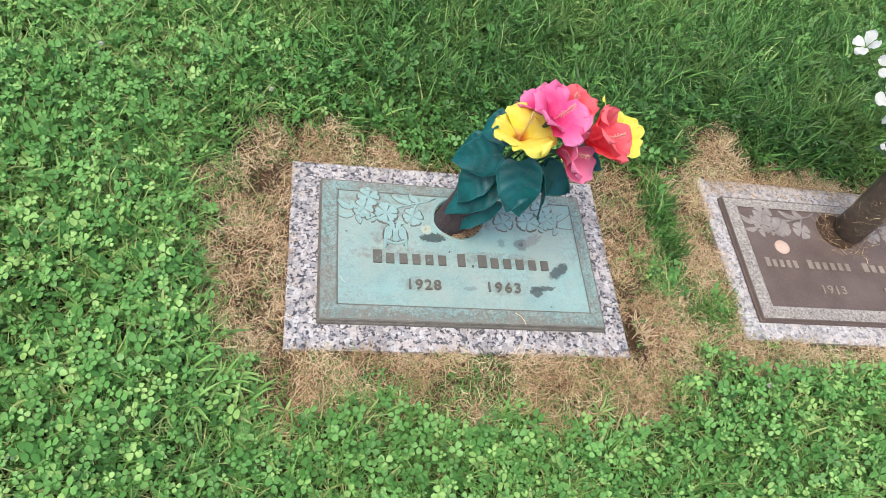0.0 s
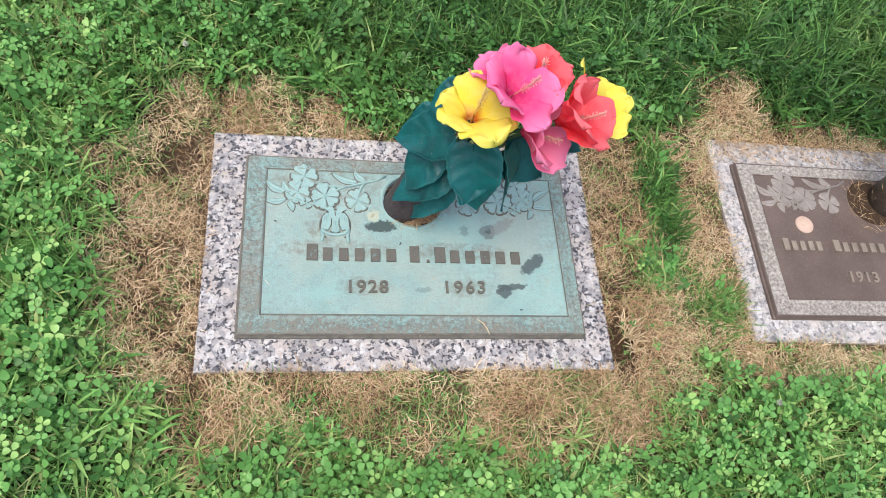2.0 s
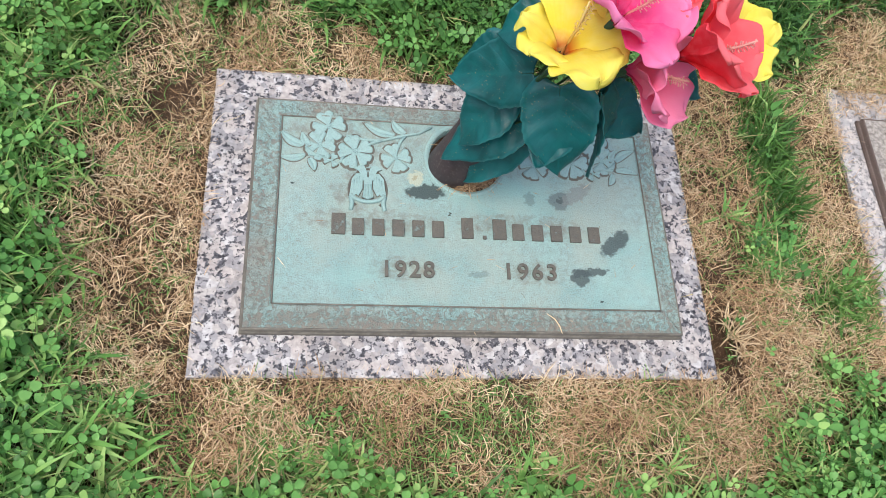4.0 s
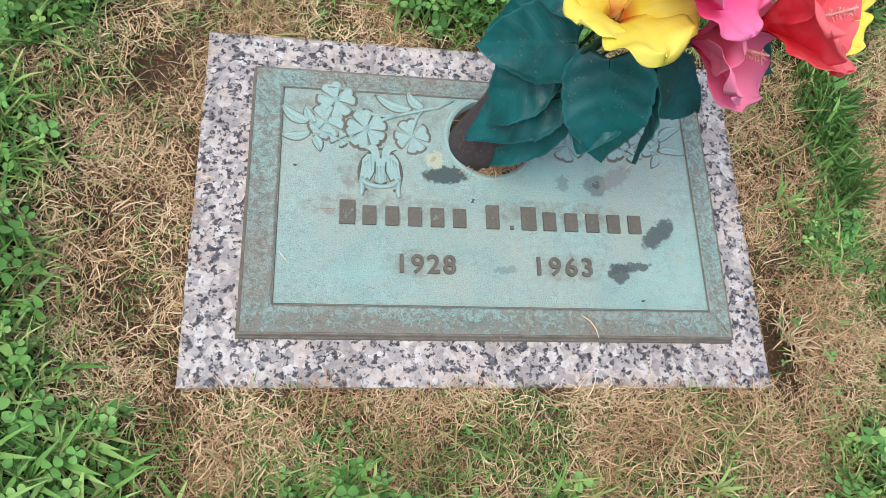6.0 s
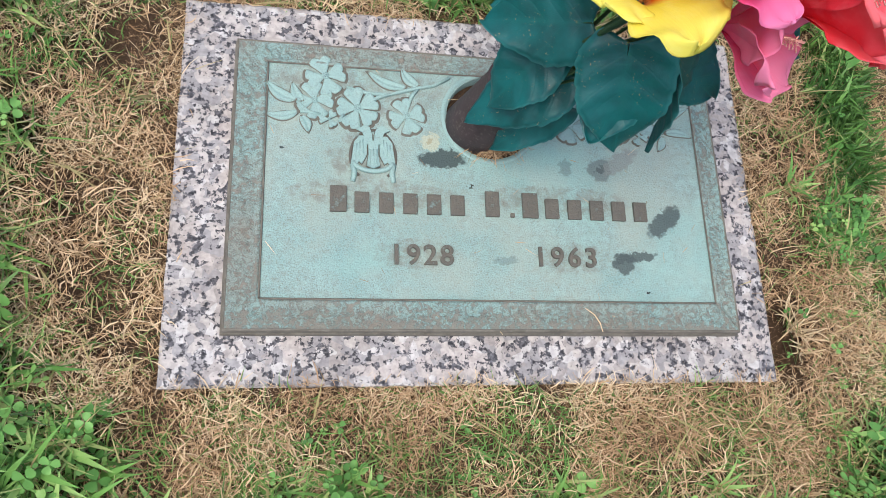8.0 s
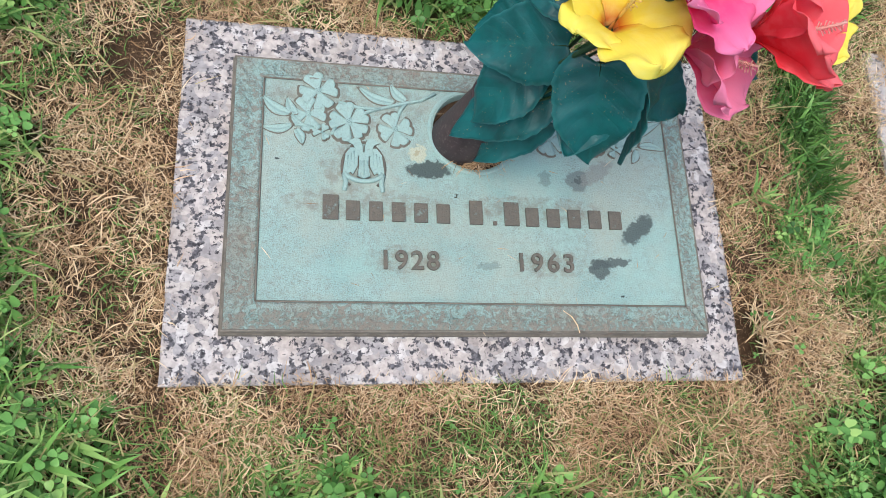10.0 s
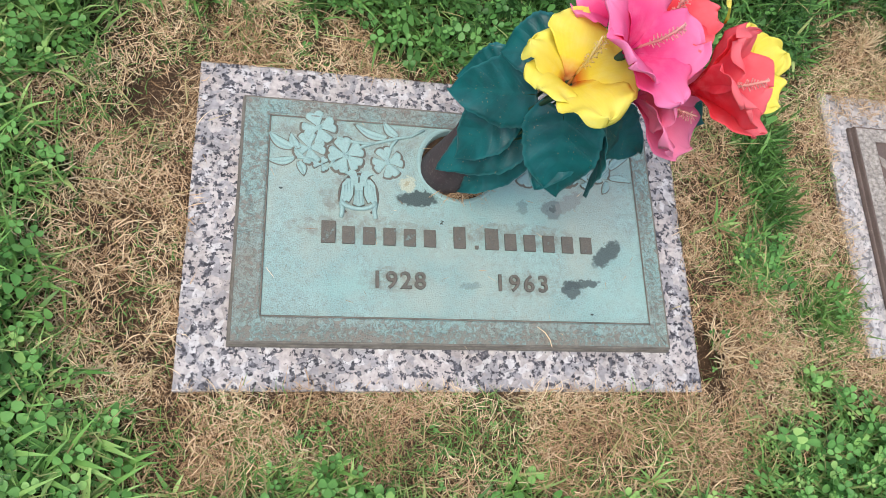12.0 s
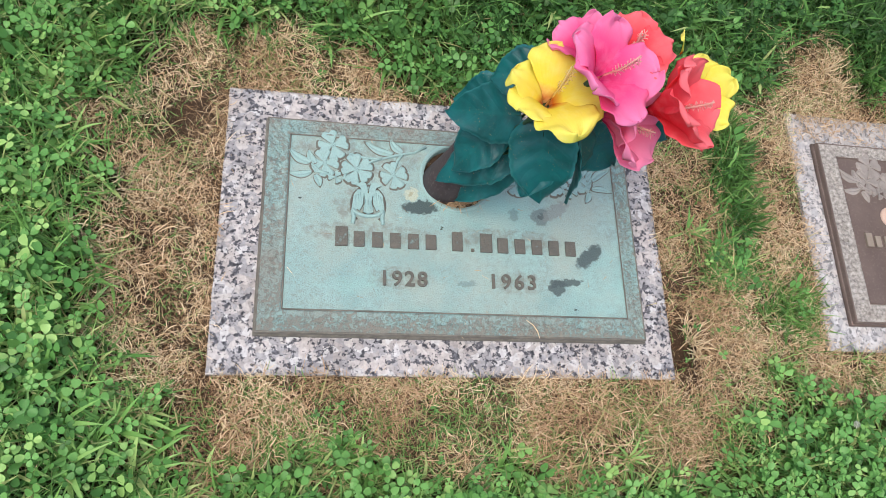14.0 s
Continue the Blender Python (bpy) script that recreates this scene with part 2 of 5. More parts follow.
def silk_leaf_material():
    n = Nodes("teal_silk_leaf")
    a = n.noise(26, 4.0)
    col = n.mix(n.ramp(a.outputs[0], [(0.3, 0.0), (0.75, 1.0)]), (0.0016, 0.058, 0.061), (0.004, 0.148, 0.156))
    rib = n.ramp(n.attr("rib"), [(0.0, 0.6), (0.12, 0.0)])
    col = n.mix(rib, col, (0.004, 0.125, 0.125))
    wave = n.math('FRACT', n.math('SUBTRACT', n.math('MULTIPLY', n.attr("run"), 6.5), n.math('MULTIPLY', n.attr("rib"), 1.9)))
    line = n.ramp(wave, [(0.40, 0.0), (0.50, 1.0), (0.60, 0.0)])
    col = n.mix(n.math('MULTIPLY', line, 0.18), col, (0.005, 0.115, 0.120))
    rim = n.ramp(n.attr("rib"), [(0.90, 0.0), (1.0, 0.7)])
    col = n.mix(rim, col, (0.04, 0.21, 0.22))
    specks = n.voronoi(230, vec=warped(n, 160, 0.016))
    few = n.noise(45, 2.0)
    m = n.math('MULTIPLY', n.ramp(specks.outputs["Distance"], [(0.10, 1.0), (0.17, 0.0)]), n.ramp(few.outputs[0], [(0.52, 0.0), (0.60, 1.0)]))
    col = n.mix(m, col, (0.34, 0.25, 0.14))
    n.bump(n.math('ADD', n.math('MULTIPLY_ADD', n.noise(1100, 2.0).outputs[0], 0.3, n.noise(90, 3.0).outputs[0]), n.math('MULTIPLY', line, -0.22)), 0.35, 0.0016)
    n.thin(col, 0.15)
    return n.done(col, 0.40, 0.0, 0.50)


GRANITE = granite_material("speckled_granite", 0.612, 0.648, 0.0)
GRANITE_PALE = granite_material("pale_granite", 0.60, 0.65, 0.22)
PATINA = patina_material("verdigris_panel", 0.30, True)
PATINA_BORDER = patina_material("verdigris_border", 0.30, False, False, True)
PATINA_RELIEF = patina_material("verdigris_relief", 0.12, False, True)
PATINA_LETTER = patina_material("worn_bronze_letter", 0.90)
# Worn bronze, painted a little darker to give the edge its shadow line.
PATINA_EDGE = bronze_material("worn_bronze_edge", (0.090, 0.082, 0.068), (0.200, 0.188, 0.160), 0.0, 60)
BROWN = bronze_material("brown_bronze", (0.110, 0.078, 0.066), (0.165, 0.122, 0.105), 0.15)
BROWN_BORDER = bronze_material("pale_bronze_border", (0.110, 0.094, 0.082), (0.52, 0.49, 0.45), 0.0, 170)
BROWN_RELIEF = bronze_material("grey_bronze_relief", (0.19, 0.165, 0.148), (0.34, 0.305, 0.28), 0.05)
BROWN_LETTER = bronze_material("rubbed_bronze_letter", (0.22, 0.18, 0.14), (0.40, 0.34, 0.28), 0.2)
VASE = bronze_material("purple_brown_vase", (0.046, 0.033, 0.035), (0.088, 0.066, 0.069), 0.0, 40, 0.15)
VASE_DIRTY = bronze_material("dusty_brown_vase", (0.060, 0.044, 0.034), (0.165, 0.122, 0.090), 0.0)
MEDAL = bronze_material("pink_medallion", (0.46, 0.31, 0.24), (0.62, 0.47, 0.38), 0.0)
SOIL = soil_material()
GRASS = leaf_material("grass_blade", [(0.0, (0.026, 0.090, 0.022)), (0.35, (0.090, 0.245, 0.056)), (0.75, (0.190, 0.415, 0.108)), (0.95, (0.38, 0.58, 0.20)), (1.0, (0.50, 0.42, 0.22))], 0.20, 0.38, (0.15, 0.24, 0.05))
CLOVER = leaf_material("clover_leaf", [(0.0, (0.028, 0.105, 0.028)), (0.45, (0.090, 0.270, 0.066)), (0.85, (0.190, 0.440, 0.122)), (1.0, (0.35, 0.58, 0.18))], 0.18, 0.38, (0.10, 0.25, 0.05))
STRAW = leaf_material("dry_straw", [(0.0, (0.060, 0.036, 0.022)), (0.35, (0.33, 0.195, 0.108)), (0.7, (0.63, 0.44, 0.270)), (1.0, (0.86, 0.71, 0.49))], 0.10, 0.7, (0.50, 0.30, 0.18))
YELLOW = petal_material("yellow_petal", [(0.0, (0.30, 0.03, 0.01)), (0.13, (0.70, 0.16, 0.01)), (0.32, (0.95, 0.80, 0.08)), (1.0, (0.96, 0.90, 0.20))], (0.96, 0.91, 0.34))
PINK = petal_material("hot_pink_petal", [(0.0, (0.45, 0.0, 0.12)), (0.22, (0.84, 0.035, 0.23)), (0.6, (0.95, 0.13, 0.38)), (1.0, (0.97, 0.36, 0.64))], (0.96, 0.30, 0.56))
ROSE = petal_material("rose_pink_petal", [(0.0, (0.60, 0.02, 0.15)), (0.15, (0.90, 0.09, 0.25)), (0.5, (0.96, 0.22, 0.42)), (1.0, (0.97, 0.36, 0.59))], (0.97, 0.36, 0.56))
CORAL = petal_material("coral_red_petal", [(0.0, (0.42, 0.0, 0.02)), (0.22, (0.84, 0.03, 0.05)), (0.6, (0.92, 0.090, 0.125)), (1.0, (0.95, 0.24, 0.28))], (0.95, 0.25, 0.29))
WHITE = petal_material("white_petal", [(0.0, (0.55, 0.60, 0.35)), (0.2, (0.80, 0.81, 0.78)), (1.0, (0.84, 0.85, 0.86))], (0.78, 0.80, 0.82))
PISTIL = petal_material("pale_pink_pistil", [(0.0, (0.80, 0.20, 0.25)), (1.0, (0.88, 0.55, 0.50))], (0.9, 0.6, 0.5))
CREAM = petal_material("pale_yellow_pistil", [(0.0, (0.60, 0.16, 0.02)), (0.35, (0.85, 0.62, 0.15)), (1.0, (0.92, 0.80, 0.42))], (0.92, 0.80, 0.42))
SILK = silk_leaf_material()
DARK_SILK = leaf_material("dark_green_silk_leaf", [(0.0, (0.014, 0.045, 0.020)), (1.0, (0.02, 0.06, 0.03))], 0.1, 0.5, (0.02, 0.05, 0.02))
STEM = leaf_material("plastic_stem", [(0.0, (0.02, 0.06, 0.03)), (1.0, (0.03, 0.09, 0.04))], 0.0, 0.45, (0.03, 0.07, 0.03))

# ---- mesh helpers ----


def part(name, bm, material, parent, label="", smooth=True):
    me = bpy.data.meshes.new(name)
    bm.to_mesh(me)
    bm.free()
    if smooth:
        for p in me.polygons:
            p.use_smooth = True
    me.materials.append(material)
    ob = new(name, me)
    if parent:
        ob.parent = parent
    if label:
        ob["label"] = label
    return ob


def thing(name, at, label, category, group=""):
    ob = new(name)
    ob.empty_display_size = 0.02
    ob.location = at
    return tagged(ob, label, category, group)


def grid_mesh(bm, rows, layers=()):
    """Quads over rows of points; layers: {name: rows of values} kept on the points."""
    keep = {k: bm.verts.layers.float.get(k) or bm.verts.layers.float.new(k) for k in (layers or {})}
    vs = []
    for i, row in enumerate(rows):
        line = []
        for j, p in enumerate(row):
            v = bm.verts.new(p)
            for k, lay in keep.items():
                v[lay] = layers[k][i][j]
            line.append(v)
        vs.append(line)
    for a, b in zip(vs, vs[1:]):
        for i in range(len(a) - 1):
            bm.faces.new((a[i], a[i + 1], b[i + 1], b[i]))
    return vs


def tube(bm, pts, radii, sides=8, flat=1.0, cap=True):
    """A tube along points; flat squeezes it in z."""
    pts = [Vector(p) for p in pts]
    rings = []
    for i, p in enumerate(pts):
        d = (pts[min(i + 1, len(pts) - 1)] - pts[max(i - 1, 0)]).normalized()
        side = d.cross(Vector((0, 0, 1)))
        side = side.normalized() if side.length > 1e-4 else Vector((1, 0, 0))
        up = side.cross(d).normalized()
        r = radii[i] if isinstance(radii, (list, tuple)) else radii
        rings.append([bm.verts.new(p + side * r * math.cos(a) + up * r * flat * math.sin(a))
                      for a in [math.tau * k / sides for k in range(sides)]])
    for a, b in zip(rings, rings[1:]):
        for k in range(sides):
            bm.faces.new((a[k], a[(k + 1) % sides], b[(k + 1) % sides], b[k]))
    if cap:
        bm.faces.new(rings[0][::-1])
        bm.faces.new(rings[-1])


def lathe(bm, profile, sides=40, at=(0, 0, 0), wobble=0.0):
    rings = []
    for r, z in profile:
        rings.append([bm.verts.new((at[0] + r * math.cos(a), at[1] + r * math.sin(a), at[2] + z + wobble * noise.noise((9 * math.cos(a), 9 * math.sin(a), z * 40))))
                      for a in [math.tau * k / sides for k in range(sides)]])
    for a, b in zip(rings, rings[1:]):
        for k in range(sides):
            bm.faces.new((a[k], a[(k + 1) % sides], b[(k + 1) % sides], b[k]))
    return rings


def box(bm, x0, x1, y0, y1, z0, z1, bevel=0.0, segments=2):
    made = bmesh.ops.create_cube(bm, size=1.0, matrix=Matrix.Translation(((x0 + x1) / 2, (y0 + y1) / 2, (z0 + z1) / 2)) @ Matrix.Diagonal((x1 - x0, y1 - y0, z1 - z0, 1)))
    if bevel:
        edges = {e for v in made["verts"] for e in v.link_edges}
        bmesh.ops.bevel(bm, geom=list(edges), offset=bevel, segments=segments, profile=0.6, affect='EDGES')


# ---- the lie of the land ----
TABLE = np.random.RandomState(7).rand(256, 256)


def vnoise(x, y, scale):
    """Smooth value noise in 0..1 on arrays."""
    x, y = np.asarray(x) * scale + 1000, np.asarray(y) * scale + 1000
    i, j = np.floor(x).astype(int), np.floor(y).astype(int)
    u, v = x - i, y - j
    u, v = u * u * (3 - 2 * u), v * v * (3 - 2 * v)
    g = lambda a, b: TABLE[a % 256, b % 256]
    return (g(i, j) * (1 - u) + g(i + 1, j) * u) * (1 - v) + (g(i, j + 1) * (1 - u) + g(i + 1, j + 1) * u) * v


def smooth(a, b, x):
    t = np.clip((x - a) / (b - a), 0, 1)
    return t * t * (3 - 2 * t)


SLAB_W, SLAB_D, SLAB_H = 0.711, 0.460, 0.10
NEXT = pose(1.006, 0.052, -0.003, 0, 0, -1.2)      # the neighbouring slab's front left corner
NEXT_IN = NEXT.inverted()


def land(x, y):
    """Height of the soil."""
    x, y = np.asarray(x, float), np.asarray(y, float)
    side = np.maximum(0, -x)
    back = np.maximum(0, y - 0.46)
    z = -0.014 + 0.055 * smooth(0.03, 0.24, np.hypot(side, back))
    z += 0.012 * (vnoise(x, y, 9) - 0.5) + 0.008 * (vnoise(x, y, 31) - 0.5)
    z -= 0.040 * np.exp(-(((x - 0.734) / 0.020) ** 2 + ((y - 0.050) / 0.060) ** 2))
    z -= 0.016 * np.exp(-(((x + 0.075) / 0.035) ** 2 + ((y - 0.40) / 0.04) ** 2))
    z -= 0.010 * np.exp(-(((x + 0.085) / 0.025) ** 2 + ((y - 0.16) / 0.03) ** 2))
    return z


def edge_share(x, y, left, right, front, back, w=SLAB_W, d=SLAB_D):
    """0 at a slab's edge, 1 where its dry border ends."""
    ax = np.where(x < 0, -x / left, np.where(x > w, (x - w) / right, 0))
    ay = np.where(y < 0, -y / front, np.where(y > d, (y - d) / back, 0))
    return np.hypot(ax, ay)


def dry(x, y):
    """1 on the dry, bare borders, 0 on the lawn."""
    x, y = np.asarray(x, float), np.asarray(y, float)
    wob = 0.75 * (vnoise(x, y, 11) - 0.5) + 0.5 * (vnoise(x, y, 37) - 0.5)
    a = edge_share(x, y, 0.165, 0.25, 0.130, 0.110 - 0.080 * smooth(0.17, 0.30, x) * (1 - smooth(0.66, 0.74, x)))
    c, s = math.cos(radians(1.2)), math.sin(radians(1.2))
    u, v = (x - 1.006) * c - (y - 0.052) * s, (x - 1.006) * s + (y - 0.052) * c
    b = edge_share(u, v, 0.160, 0.12, 0.085, 0.050 + 0.085 * smooth(0.24, 0.08, u))
    m = 1 - smooth(0.72, 1.18, np.minimum(a, b) + wob)
    m *= 1 - 0.95 * smooth(1.25, 0.75, np.hypot((x - 0.880) / 0.030, (y - 0.370) / 0.105))
    m *= 1 - 0.55 * smooth(1.3, 0.6, np.hypot((x - 0.840) / 0.040, (y - 0.205) / 0.055))
    m *= 1 - 0.60 * smooth(1.3, 0.6, np.hypot((x - 0.955) / 0.045, (y - 0.125) / 0.050))
    m *= 1 - 0.97 * smooth(1.3, 0.7, np.hypot((x - 0.895) / 0.085, (y - 0.605) / 0.085))
    m *= 1 - 0.8 * smooth(1.2, 0.7, np.hypot((x + 0.10) / 0.075, (y + 0.085) / 0.075))
    return m


def on_slab(x, y, grow=0.0):
    c, s = math.cos(radians(1.2)), math.sin(radians(1.2))
    u, v = (x - 1.006) * c - (y - 0.052) * s, (x - 1.006) * s + (y - 0.052) * c
    a = (x > -grow) & (x < SLAB_W + grow) & (y > -grow) & (y < SLAB_D + grow)
    return a | ((u > -grow) & (u < SLAB_W + grow) & (v > -grow) & (v < SLAB_D + grow))


def beyond(x, y):
    """Distance past the stretch of lawn round the two graves."""
    return np.maximum.reduce([-0.52 - 0.22 * y - x, x - 1.55 - 0.45 * y, -0.42 - y, y - 1.24 - 0.19 * x])


def spread(fine, far, count):
    """Coordinates that are even in the middle and widen out to the horizon."""
    a, b, step = fine
    mid = np.arange(a, b + step / 2, step)
    out = np.geomspace(step * 2, far, count)
    return np.concatenate([a - out[::-1], mid, b + out])


def raw_mesh(name, verts, faces, material, attrs=(), smooth_shade=True):
    """A mesh straight from arrays; faces: an array of quads."""
    me = bpy.data.meshes.new(name)
    k = faces.shape[1]
    me.vertices.add(len(verts))
    me.vertices.foreach_set("co", np.ascontiguousarray(verts, dtype=np.float32).ravel())
    me.loops.add(faces.size)
    me.loops.foreach_set("vertex_index", np.ascontiguousarray(faces, dtype=np.int32).ravel())
    me.polygons.add(len(faces))
    me.polygons.foreach_set("loop_start", np.arange(0, faces.size, k, dtype=np.int32))
    for key, values in attrs:
        me.attributes.new(key, 'FLOAT', 'POINT').data.foreach_set("value", np.ascontiguousarray(values, dtype=np.float32))
    me.update(calc_edges=True)
    if smooth_shade:
        me.polygons.foreach_set("use_smooth", np.ones(len(faces), dtype=bool))
    me.materials.append(material)
    return new(name, me)


gx, gy = spread((-1.4, 2.8, 0.015), 300, 26), spread((-1.0, 2.2, 0.015), 300, 26)
X, Y = np.meshgrid(gx, gy)
Z = land(X, Y)
nx, ny = len(gx), len(gy)
idx = np.arange(nx * ny).reshape(ny, nx)
quads = np.stack([idx[:-1, :-1], idx[:-1, 1:], idx[1:, 1:], idx[1:, :-1]], -1).reshape(-1, 4)
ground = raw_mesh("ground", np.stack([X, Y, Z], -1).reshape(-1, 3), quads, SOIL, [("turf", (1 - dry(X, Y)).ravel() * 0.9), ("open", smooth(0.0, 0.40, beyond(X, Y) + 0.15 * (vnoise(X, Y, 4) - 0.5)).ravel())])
tagged(ground, "brown soil and lawn turf of a cemetery", "ground", kind="structure")

# ---- granite slabs ----


def granite_slab(m, label, material):
    bm = bmesh.new()
    nxs, nys = 48, 32
    rim = lambda a, b: 0.0012 * noise.noise((a * 30, b * 30, 3.0))
    top = [[(SLAB_W * i / nxs, SLAB_D * j / nys, 0.0006 * noise.noise((i * 0.7, j * 0.7, 1.0))) for i in range(nxs + 1)] for j in range(nys + 1)]
    for j, row in enumerate(top):
        for i, p in enumerate(row):
            if i in (0, nxs) or j in (0, nys):
                row[i] = (p[0] + rim(p[0], p[1]), p[1] + rim(p[1], p[0] + 5), -0.0022 + 0.001 * noise.noise((p[0] * 50, p[1] * 50, 0)))
            elif i in (1, nxs - 1) or j in (1, nys - 1):
                x = p[0] if 1 < i < nxs - 1 else (0.0035 if i == 1 else SLAB_W - 0.0035) if i in (1, nxs - 1) else p[0]
                y = p[1] if 1 < j < nys - 1 else (0.0035 if j == 1 else SLAB_D - 0.0035) if j in (1, nys - 1) else p[1]
                row[i] = (x, y, p[2])
    vs = grid_mesh(bm, top)
    loop = vs[0] + [r[-1] for r in vs[1:]] + vs[-1][-2::-1] + [r[0] for r in vs[-2:0:-1]]
    low = [bm.verts.new((v.co.x, v.co.y, -SLAB_H)) for v in loop]
    for k in range(len(loop)):
        n = (k + 1) % len(loop)
        bm.faces.new((loop[n], loop[k], low[k], low[n]))
    bm.faces.new(low[::-1])
    ob = part("granite_slab", bm, material, None, smooth=False)
    ob.matrix_world = m
    return tagged(ob, label, "grave marker", "granite slabs of the flat graves")


granite_slab(Matrix(), "speckled pink, white and black granite slab set flush in the turf", GRANITE)
granite_slab(NEXT, "pale speckled granite slab under the brown bronze plaque", GRANITE_PALE)

# ---- bronze plaques ----
PX0, PX1, PY0, PY1 = 0.060, 0.662, 0.0540, 0.404       # the plate's outline on its slab
IX0, IX1, IY0, IY1 = 0.099, 0.632, 0.0915, 0.374       # the sunk panel
TOP, FLOOR = 0.0175, 0.0145                           # border and panel heights
RING = (0.3635, 0.319)


def relief_petal(bm, cx, cy, ang, length, width, z, h, notch=0.14, grime=False):
    rows = []
    c, s = math.cos(ang), math.sin(ang)
    for i in range(9):
        u = (0.0, 0.16, 0.32, 0.48, 0.64, 0.78, 0.87, 0.93, 1.0)[i]
        w = width * (0.10 + 0.90 * min(1.0, u / 0.74) ** 1.25) * math.sqrt(max(0.06, 1 - max(0.0, (u - 0.70) / 0.31) ** 2.2))
        row = []
        for j in range(9):
            v = (-1, -0.80, -0.55, -0.28, 0, 0.28, 0.55, 0.80, 1)[j]
            a = length * (u - notch * u ** 4 * (1 - abs(v)) ** 2 - 0.10 * u * v * v)
            b = w * v
            lift = h * (0.45 + 0.55 * u) - h * 0.45 * (1 - abs(v)) ** 2 * u
            row.append((cx + a * c - b * s, cy + a * s + b * c, z + (lift if 0 < j < 8 and i < 8 else -0.0004)))
        rows.append(row)
    grid_mesh(bm, rows, {"rim": [[1.0 if grime or j in (0, 8) or i == 8 else 0.0 for j in range(9)] for i in range(9)]})


def relief_leaf(bm, tip, base, width, z, h, grime=False):
    (x0, y0), (x1, y1) = base, tip
    L = math.hypot(x1 - x0, y1 - y0)
    c, s = (x1 - x0) / L, (y1 - y0) / L
    rows = []
    for i in range(9):
        u = i / 8
        w = width * math.sin(math.pi * (0.04 + 0.955 * u) ** 0.85) ** 0.9 + 0.0003
        bow = 0.10 * L * math.sin(math.pi * u)
        rows.append([(x0 + u * L * c - (w * v + bow) * s, y0 + u * L * s + (w * v + bow) * c,
                      z + h * (1 - v ** 14) * (0.9 - 0.55 * math.exp(-(v / 0.22) ** 2)) - 0.0004 * abs(v))
                     for v in (-1, -0.78, -0.5, -0.15, 0, 0.15, 0.5, 0.78, 1)])
    grid_mesh(bm, rows, {"rim": [[1.0 if grime or j in (0, 8) or i in (0, 8) else 0.0 for j in range(9)] for i in range(9)]})


def relief_flower(x, y, r, turn, z, petals, plaque, material, squash=1.0):
    bm = bmesh.new()
    for k in range(petals):
        a = turn + math.tau * k / petals
        relief_petal(bm, x, y, a, r * (1.10 if k % 2 else 1.03), r * (0.62 if petals == 4 else 0.53) * squash, FLOOR, 0.0007, 0.10, True)
        relief_petal(bm, x, y, a, r * (1.0 if k % 2 else 0.92), r * (0.54 if petals == 4 else 0.46) * squash, z, 0.0030, 0.22)
    for k in range(7):
        a = k * 0.9
        d = r * 0.10 if k else 0
        lathe(bm, [(0.0002, 0.0034), (r * 0.06, 0.0030), (r * 0.07, 0.001)], 7, (x + d * math.cos(a), y + d * math.sin(a), z))
    return part("relief_flower", bm, material, plaque)


def relief_plate(name, outline, z, h, plaque, material):
    """A low plate of any outline with sloping sides."""
    bm = bmesh.new()
    lay = bm.verts.layers.float.new("rim")
    mx, my = sum(x for x, _ in outline) / len(outline), sum(y for _, y in outline) / len(outline)
    skirt = [bm.verts.new((mx + (x - mx) * 1.08, my + (y - my) * 1.05, FLOOR + 0.0003)) for x, y in outline]
    low = [bm.verts.new((x, y, z + 0.0006)) for x, y in outline]
    top = [bm.verts.new((mx + (x - mx) * 0.94, my + (y - my) * 0.95, z + h)) for x, y in outline]
    for v in low + skirt:
        v[lay] = 1.0
    for k in range(len(low)):
        m = (k + 1) % len(low)
        bm.faces.new((low[k], low[m], top[m], top[k]))
        bm.faces.new((skirt[k], skirt[m], low[m], low[k]))
    bm.faces.new(top)
    bmesh.ops.recalc_face_normals(bm, faces=bm.faces)
    part(name, bm, material, plaque, smooth=False)


def digits(text, x0, x1, y, height, z, depth, plaque, material):
    """Raised figures, spread evenly from x0 to x1."""
    for k, ch in enumerate(text):
        cu = bpy.data.curves.new("figure", 'FONT')
        cu.body, cu.size, cu.extrude, cu.bevel_depth, cu.bevel_resolution, cu.offset = ch, height * 1.38, depth / 2, 0.0004, 1, 0.0002
        cu.align_x = 'CENTER'
        tmp = bpy.data.objects.new("figure", cu)
        scene.collection.objects.link(tmp)
        bpy.context.view_layer.update()
        me = bpy.data.meshes.new_from_object(tmp)
        bpy.data.objects.remove(tmp)
        me.materials.clear()
        me.materials.append(material)
        ob = new("raised_figure", me)
        ob.parent = plaque
        ob.location = (x0 + (x1 - x0) * (k + 0.5) / len(text), y, z + depth / 2)


def raised_bar(x, y, w, h, z, depth, plaque, material):
    bm = bmesh.new()
    box(bm, x, x + w, y, y + h, z - 0.0005, z + depth, 0.0008, 2)
    part("raised_bar", bm, material, plaque, smooth=False)


